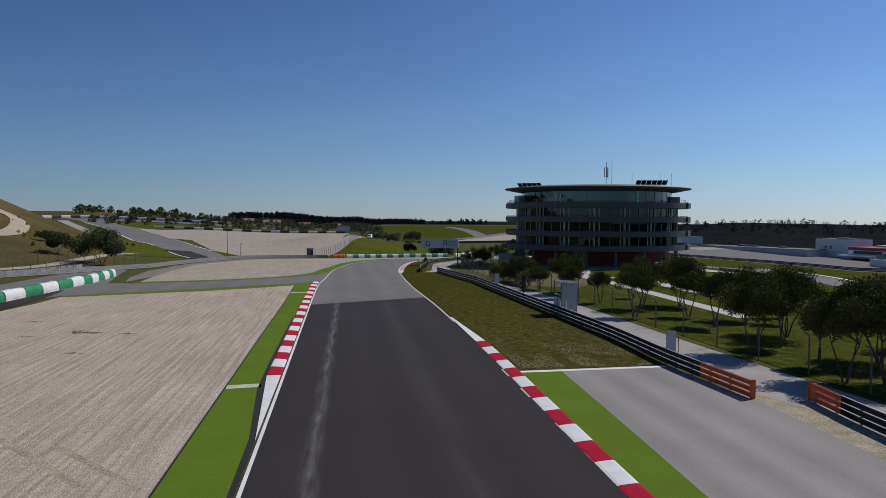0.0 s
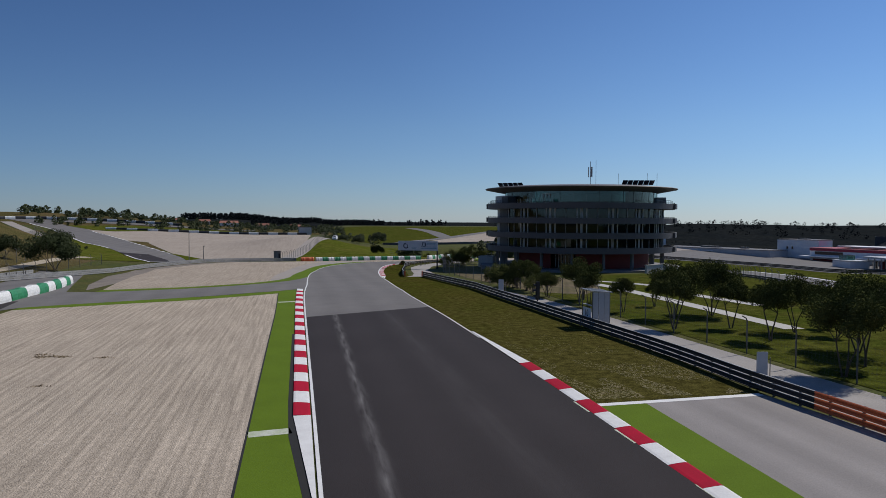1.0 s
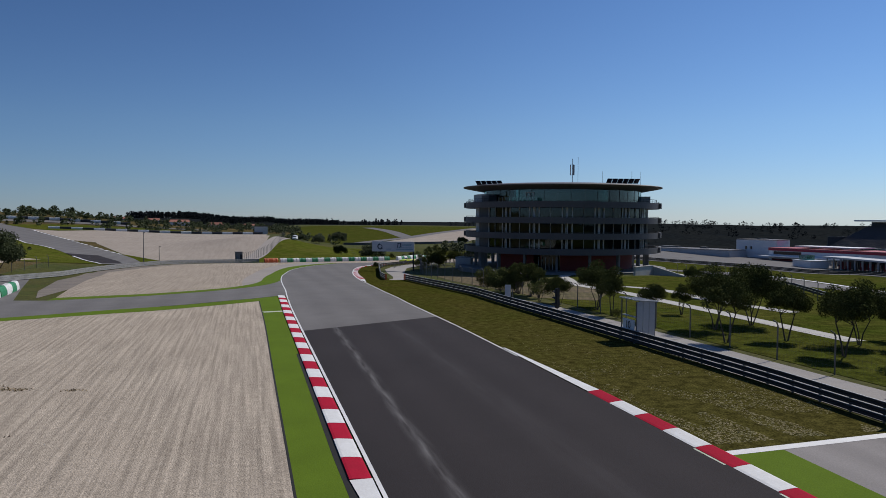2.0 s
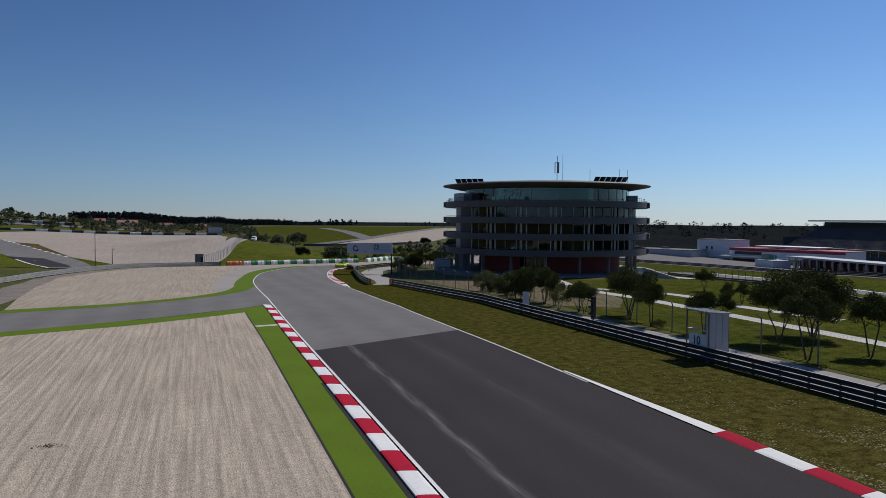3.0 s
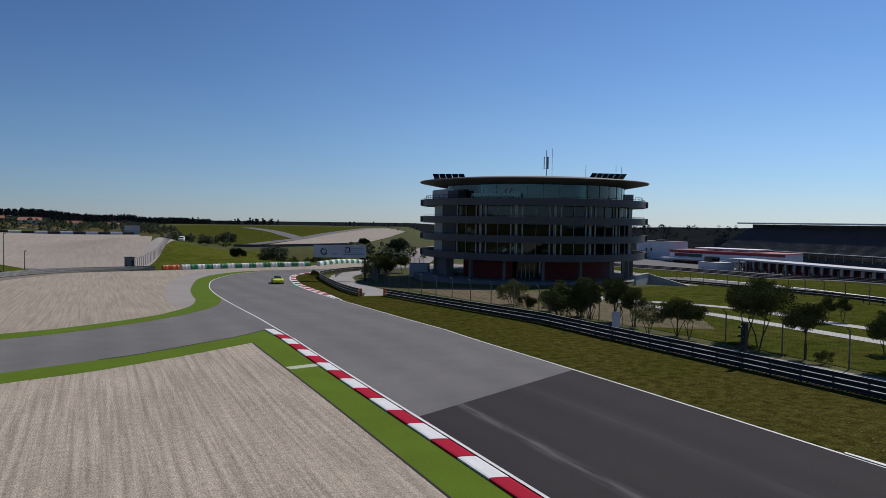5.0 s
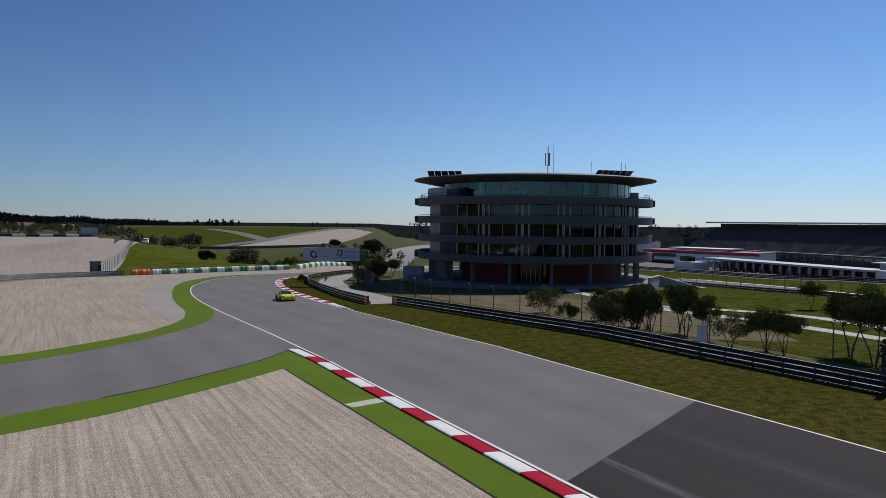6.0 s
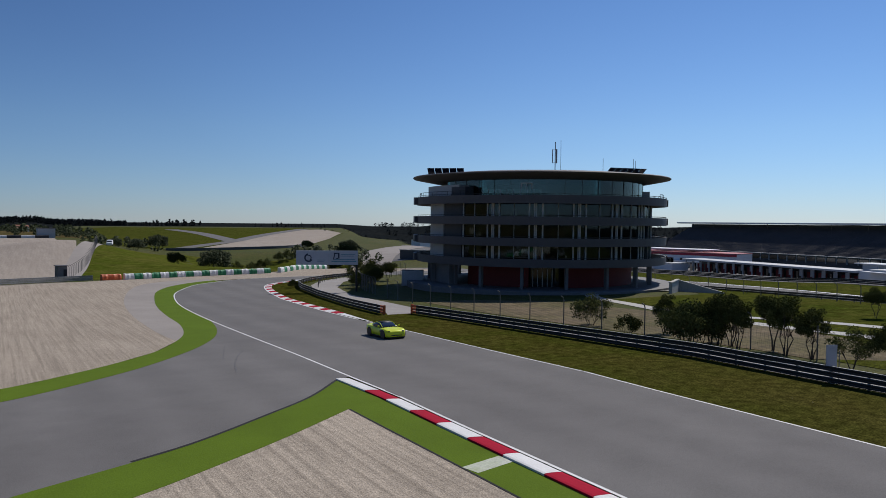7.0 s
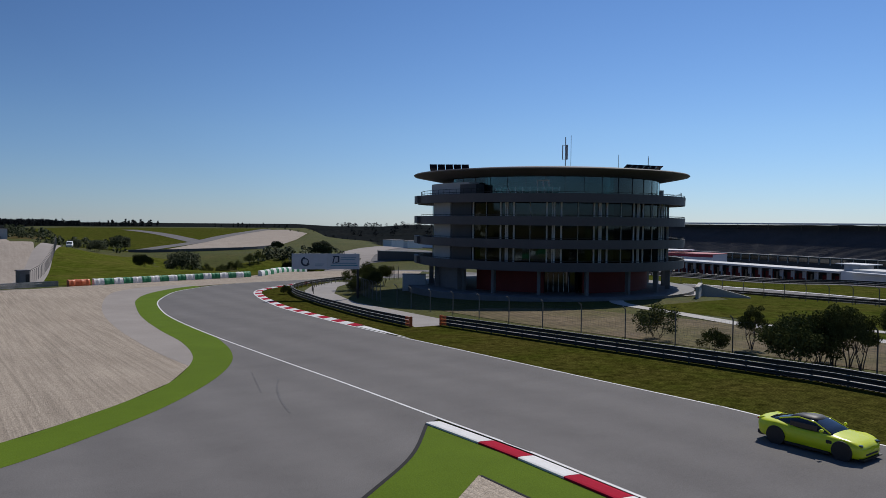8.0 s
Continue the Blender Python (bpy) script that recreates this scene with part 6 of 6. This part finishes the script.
# ---- far things ----
def far_clumps(name, spots, mat, label, seed, quads=34, tall=1.0):
    """Woods too far to count: tree-shaped clumps of leaf sprays in one sheet of stuff."""
    rng = random.Random(seed)
    verts, faces = [], []
    for x, y, h in spots:
        z = land(x, y)
        w = h * rng.uniform(0.35, 0.6) / tall
        for _ in range(quads):
            u = rng.random()
            r = w * (1 - (2 * u - 0.9) ** 2 * 0.7) * rng.uniform(0.2, 1.0)
            a = rng.uniform(0, 6.28)
            p = Vector((x + r * math.cos(a), y + r * math.sin(a), z + h * (0.02 + 0.96 * u)))
            d = Vector((rng.gauss(0, 1), rng.gauss(0, 1), rng.gauss(0, 1))).normalized()
            q = d.orthogonal().normalized()
            s = h * rng.uniform(0.11, 0.2)
            i = len(verts)
            verts += [p - d * s, p + q * s * 0.7, p + d * s, p - q * s * 0.7]
            faces.append((i, i + 1, i + 2, i + 3))
    return tagged(quick(name, verts, faces, mat), label, "woods", kind="stuff")


rng = random.Random(11)
tufts_v, tufts_f = [], []
for cx, cy, n, r in ((-19.8, 59, 46, 0.75), (-18.9, 58.7, 20, 0.5), (-20.4, 59.8, 16, 0.5), (-16.1, 58, 14, 0.5), (-26.1, 65.5, 14, 0.8), (-23.3, 57.2, 10, 0.6), (-17.5, 49.9, 10, 0.4)):
    for _ in range(n * 3):
        x, y = cx + rng.gauss(0, r * 0.6), cy + rng.gauss(0, r * 0.3)
        a, h = rng.uniform(0, 6.28), rng.uniform(0.03, 0.10)
        i = len(tufts_v)
        dx, dy = 0.05 * math.cos(a), 0.05 * math.sin(a)
        tufts_v += [(x - dx, y - dy, 0.0), (x + dx, y + dy, 0.0), (x + dy * 1.5, y - dx * 1.5, h)]
        tufts_f.append((i, i + 1, i + 2))
tagged(quick("weed_tufts", tufts_v, tufts_f, material("dry_weeds", (0.27, 0.20, 0.12), 0.9, (0.2, 0.16, 0.08), 0.6, 2.0, 9.0)), "dry brown weeds scattered on the gravel", "weeds", kind="stuff")
straw_v, straw_f = [], []
for _ in range(7000):
    y = 41.9 + min(rng.expovariate(0.16), 48)
    x = rng.uniform(11.2, 20.2)
    if noise.noise((x * 0.5, y * 0.22, 7.0)) < -0.02:
        continue
    a, h, w = rng.uniform(0, 6.28), rng.uniform(0.008, 0.022), rng.uniform(0.03, 0.08)
    dx, dy = w * math.cos(a), w * math.sin(a)
    z = land(x, y)
    i = len(straw_v)
    straw_v += [(x - dx, y - dy, z + 0.008), (x + dx, y + dy, z + 0.008), (x + dy, y - dx, z + h)]
    straw_f.append((i, i + 1, i + 2))
tagged(quick("dry_grass", straw_v, straw_f, material("straw", (0.26, 0.21, 0.10), 0.95, (0.12, 0.115, 0.035), 0.8, 1.2, 9.0)), "straw-coloured dry grass tufts on the verge", "grass", kind="stuff")
pine = [(rng.uniform(-210, 150), rng.uniform(1380, 1620), rng.uniform(7, 12)) for _ in range(900)] + [(rng.uniform(-60, 105), rng.uniform(925, 985), rng.uniform(3.5, 6.5)) for _ in range(620)] + [(rng.uniform(130, 185), rng.uniform(940, 985), rng.uniform(4, 9)) for _ in range(30)] + [(rng.uniform(260, 330), rng.uniform(900, 985), rng.uniform(3, 6)) for _ in range(16)] + [(rng.uniform(185, 300), rng.uniform(1500, 1600), rng.uniform(5, 9)) for _ in range(50)]
far_clumps("far_pine_wood", pine, M_HAZE_SCRUB, "dark pine wood along the far ridge", 1, 26, 2.0)
shrubs = [(rng.uniform(-150, 28), rng.uniform(456, 640), rng.uniform(1.6, 4.6)) for _ in range(360)] + [(rng.uniform(10, 36), rng.uniform(355, 450), rng.uniform(2, 3.8)) for _ in range(20)] + [(rng.uniform(-190, -110), rng.uniform(500, 580), rng.uniform(3, 6)) for _ in range(36)]
shrubs += [(rng.uniform(-260, -118), rng.uniform(150, 330), rng.uniform(1.2, 2.6)) for _ in range(60)] + [(rng.uniform(-112, -62), rng.uniform(140, 246), rng.uniform(0.4, 1.1)) for _ in range(70)] + [(rng.uniform(78, 100), rng.uniform(306, 346), rng.uniform(2.5, 5)) for _ in range(30)]
far_clumps("far_shrubs", shrubs, M_LEAF_DARK, "dark shrubs and small trees beyond the gravel", 2, 64, 0.8)
hill = [(rng.uniform(190, 330), rng.uniform(500, 760), rng.uniform(1, 2)) for _ in range(60)]
for k in range(420):
    a = radians(rng.uniform(24, 72))
    d = rng.uniform(850, 1350)
    hill.append((d * math.sin(a), d * math.cos(a), rng.uniform(3, 7)))
far_clumps("far_scrub", hill, M_HAZE_SCRUB, "dark scrub on the far hillside", 3, 40, 0.6)


def farm_house(x, y, rz, w, h, roof):
    w, h = w * 0.5, h * 0.65
    f = thing("farm_house", "far small house with a reddish roof", "house", pose(x, y, land(x, y), 0, 0, rz), "far houses")
    part("wall", boxes(((0, 0, h / 2 - 0.5), (w, w * 0.5, h + 1))), M_WALLWHITE, f)
    bm = bmesh.new()
    v = [bm.verts.new(p) for p in ((-w / 2 - 0.3, -w / 4 - 0.3, h), (w / 2 + 0.3, -w / 4 - 0.3, h), (w / 2 + 0.3, w / 4 + 0.3, h), (-w / 2 - 0.3, w / 4 + 0.3, h), (-w / 2, 0, h + 1.6), (w / 2, 0, h + 1.6))]
    for q in ((0, 1, 5, 4), (2, 3, 4, 5), (1, 2, 5), (3, 0, 4), (3, 2, 1, 0)):
        bm.faces.new([v[i] for i in q])
    part("roof", bm, roof, f)
    return f


M_TILE = material("clay_tiles", (0.36, 0.15, 0.10), 0.85, (0.28, 0.12, 0.09), 0.6, 0.4, 3.0)
for x, y, w in ((-52, 560, 26), (-28, 575, 20), (-72, 585, 18), (-5, 590, 16), (-95, 600, 22)):
    farm_house(x, y, rng.uniform(-15, 15), w, 4.0, M_TILE)
slab_house("timing_hut", "small pale brick hut beyond the far gravel", 1, 452, 5, (7, 5, 4.2), M_WALLGREY)
for x, y, w, l in ((205, 440, 14, "far white paddock shed"), (180, 418, 10, "far white paddock shed"), (225, 455, 18, "far grey paddock shed")):
    slab_house("shed", l, x, y, 20, (w, 6, 4), M_WALLWHITE)
bridge = thing("track_bridge", "grey concrete track bridge wall beyond the hollow", "bridge", pose(112, 292, land(112, 292), 0, 0, -62))
part("parapet_wall", boxes(((0, 0, 1.2), (26, 0.6, 3.2), 0, 0.03)), M_DARKWALL, bridge)
part("coping", boxes(((0, 0, 2.9), (26.4, 0.9, 0.25), 0, 0.03)), M_CONCRETE, bridge)
for x, y, s, k in ((33.6, 177.5, 0.62, 0), (41.5, 187.5, 0.62, 2), (36.0, 181.5, 0.5, 1)):
    plant(OLIVE[k], x, y, rng.uniform(0, 360), s)

# low dark wall along the lip of the rise
lip = thing("track_wall", "low dark wall along the edge of the far rise", "wall")
edge = curve_points([(38, 371), (54, 372), (78, 379), (93, 386), (111, 405)], 6.0)
for a, b in zip(edge, edge[1:]):
    m, d = (a + b) / 2, b - a
    part("wall_segment", boxes(((m.x, m.y, land(m.x, m.y) + 0.35), (d.length + 0.1, 0.4, 1.5), math.degrees(math.atan2(d.y, d.x)), 0.03)), M_DARKWALL, lip)


# ---- what moves ----
def motions():
    path = [(0.0, 64, 217), (1.0, 47.5, 210), (1.8, 35.5, 204.2), (2.8, 23.8, 196.5), (3.0, 21.9, 194.6), (3.5, 18.8, 189.7), (4.0, 15.75, 184.0), (4.5, 13.45, 177.0), (4.7, 12.6, 173.8), (5.3, 10.5, 163.3), (5.8, 8.95, 152.6), (6.0, 8.4, 147.6), (6.2, 8.1, 142.5), (6.6, 7.62, 132.2), (7.0, 7.15, 120.8), (7.4, 6.93, 110.1), (7.8, 6.95, 99.5), (8.0, 7.05, 94.0)]
    rows, spin, travelled = [], [], 0.0
    for i, (t, x, y) in enumerate(path):
        a, b = path[max(0, i - 1)], path[min(len(path) - 1, i + 1)]
        yaw = math.degrees(math.atan2(b[2] - a[2], b[1] - a[1]))
        slope = math.degrees(math.atan2(land(b[1], b[2]) - land(a[1], a[2]), math.hypot(b[1] - a[1], b[2] - a[2])))
        rows.append((t, pose(x, y, land(x, y) + 0.017, 0, -slope, yaw)))
    walk(car, rows)
    for w, s in wheels:
        p = w.matrix_local.translation.copy()
        walk(w, [(0.1 * k, pose(p.x, p.y, p.z, 0, (72.0 * k) % 360, 0)) for k in range(81)])


motions()
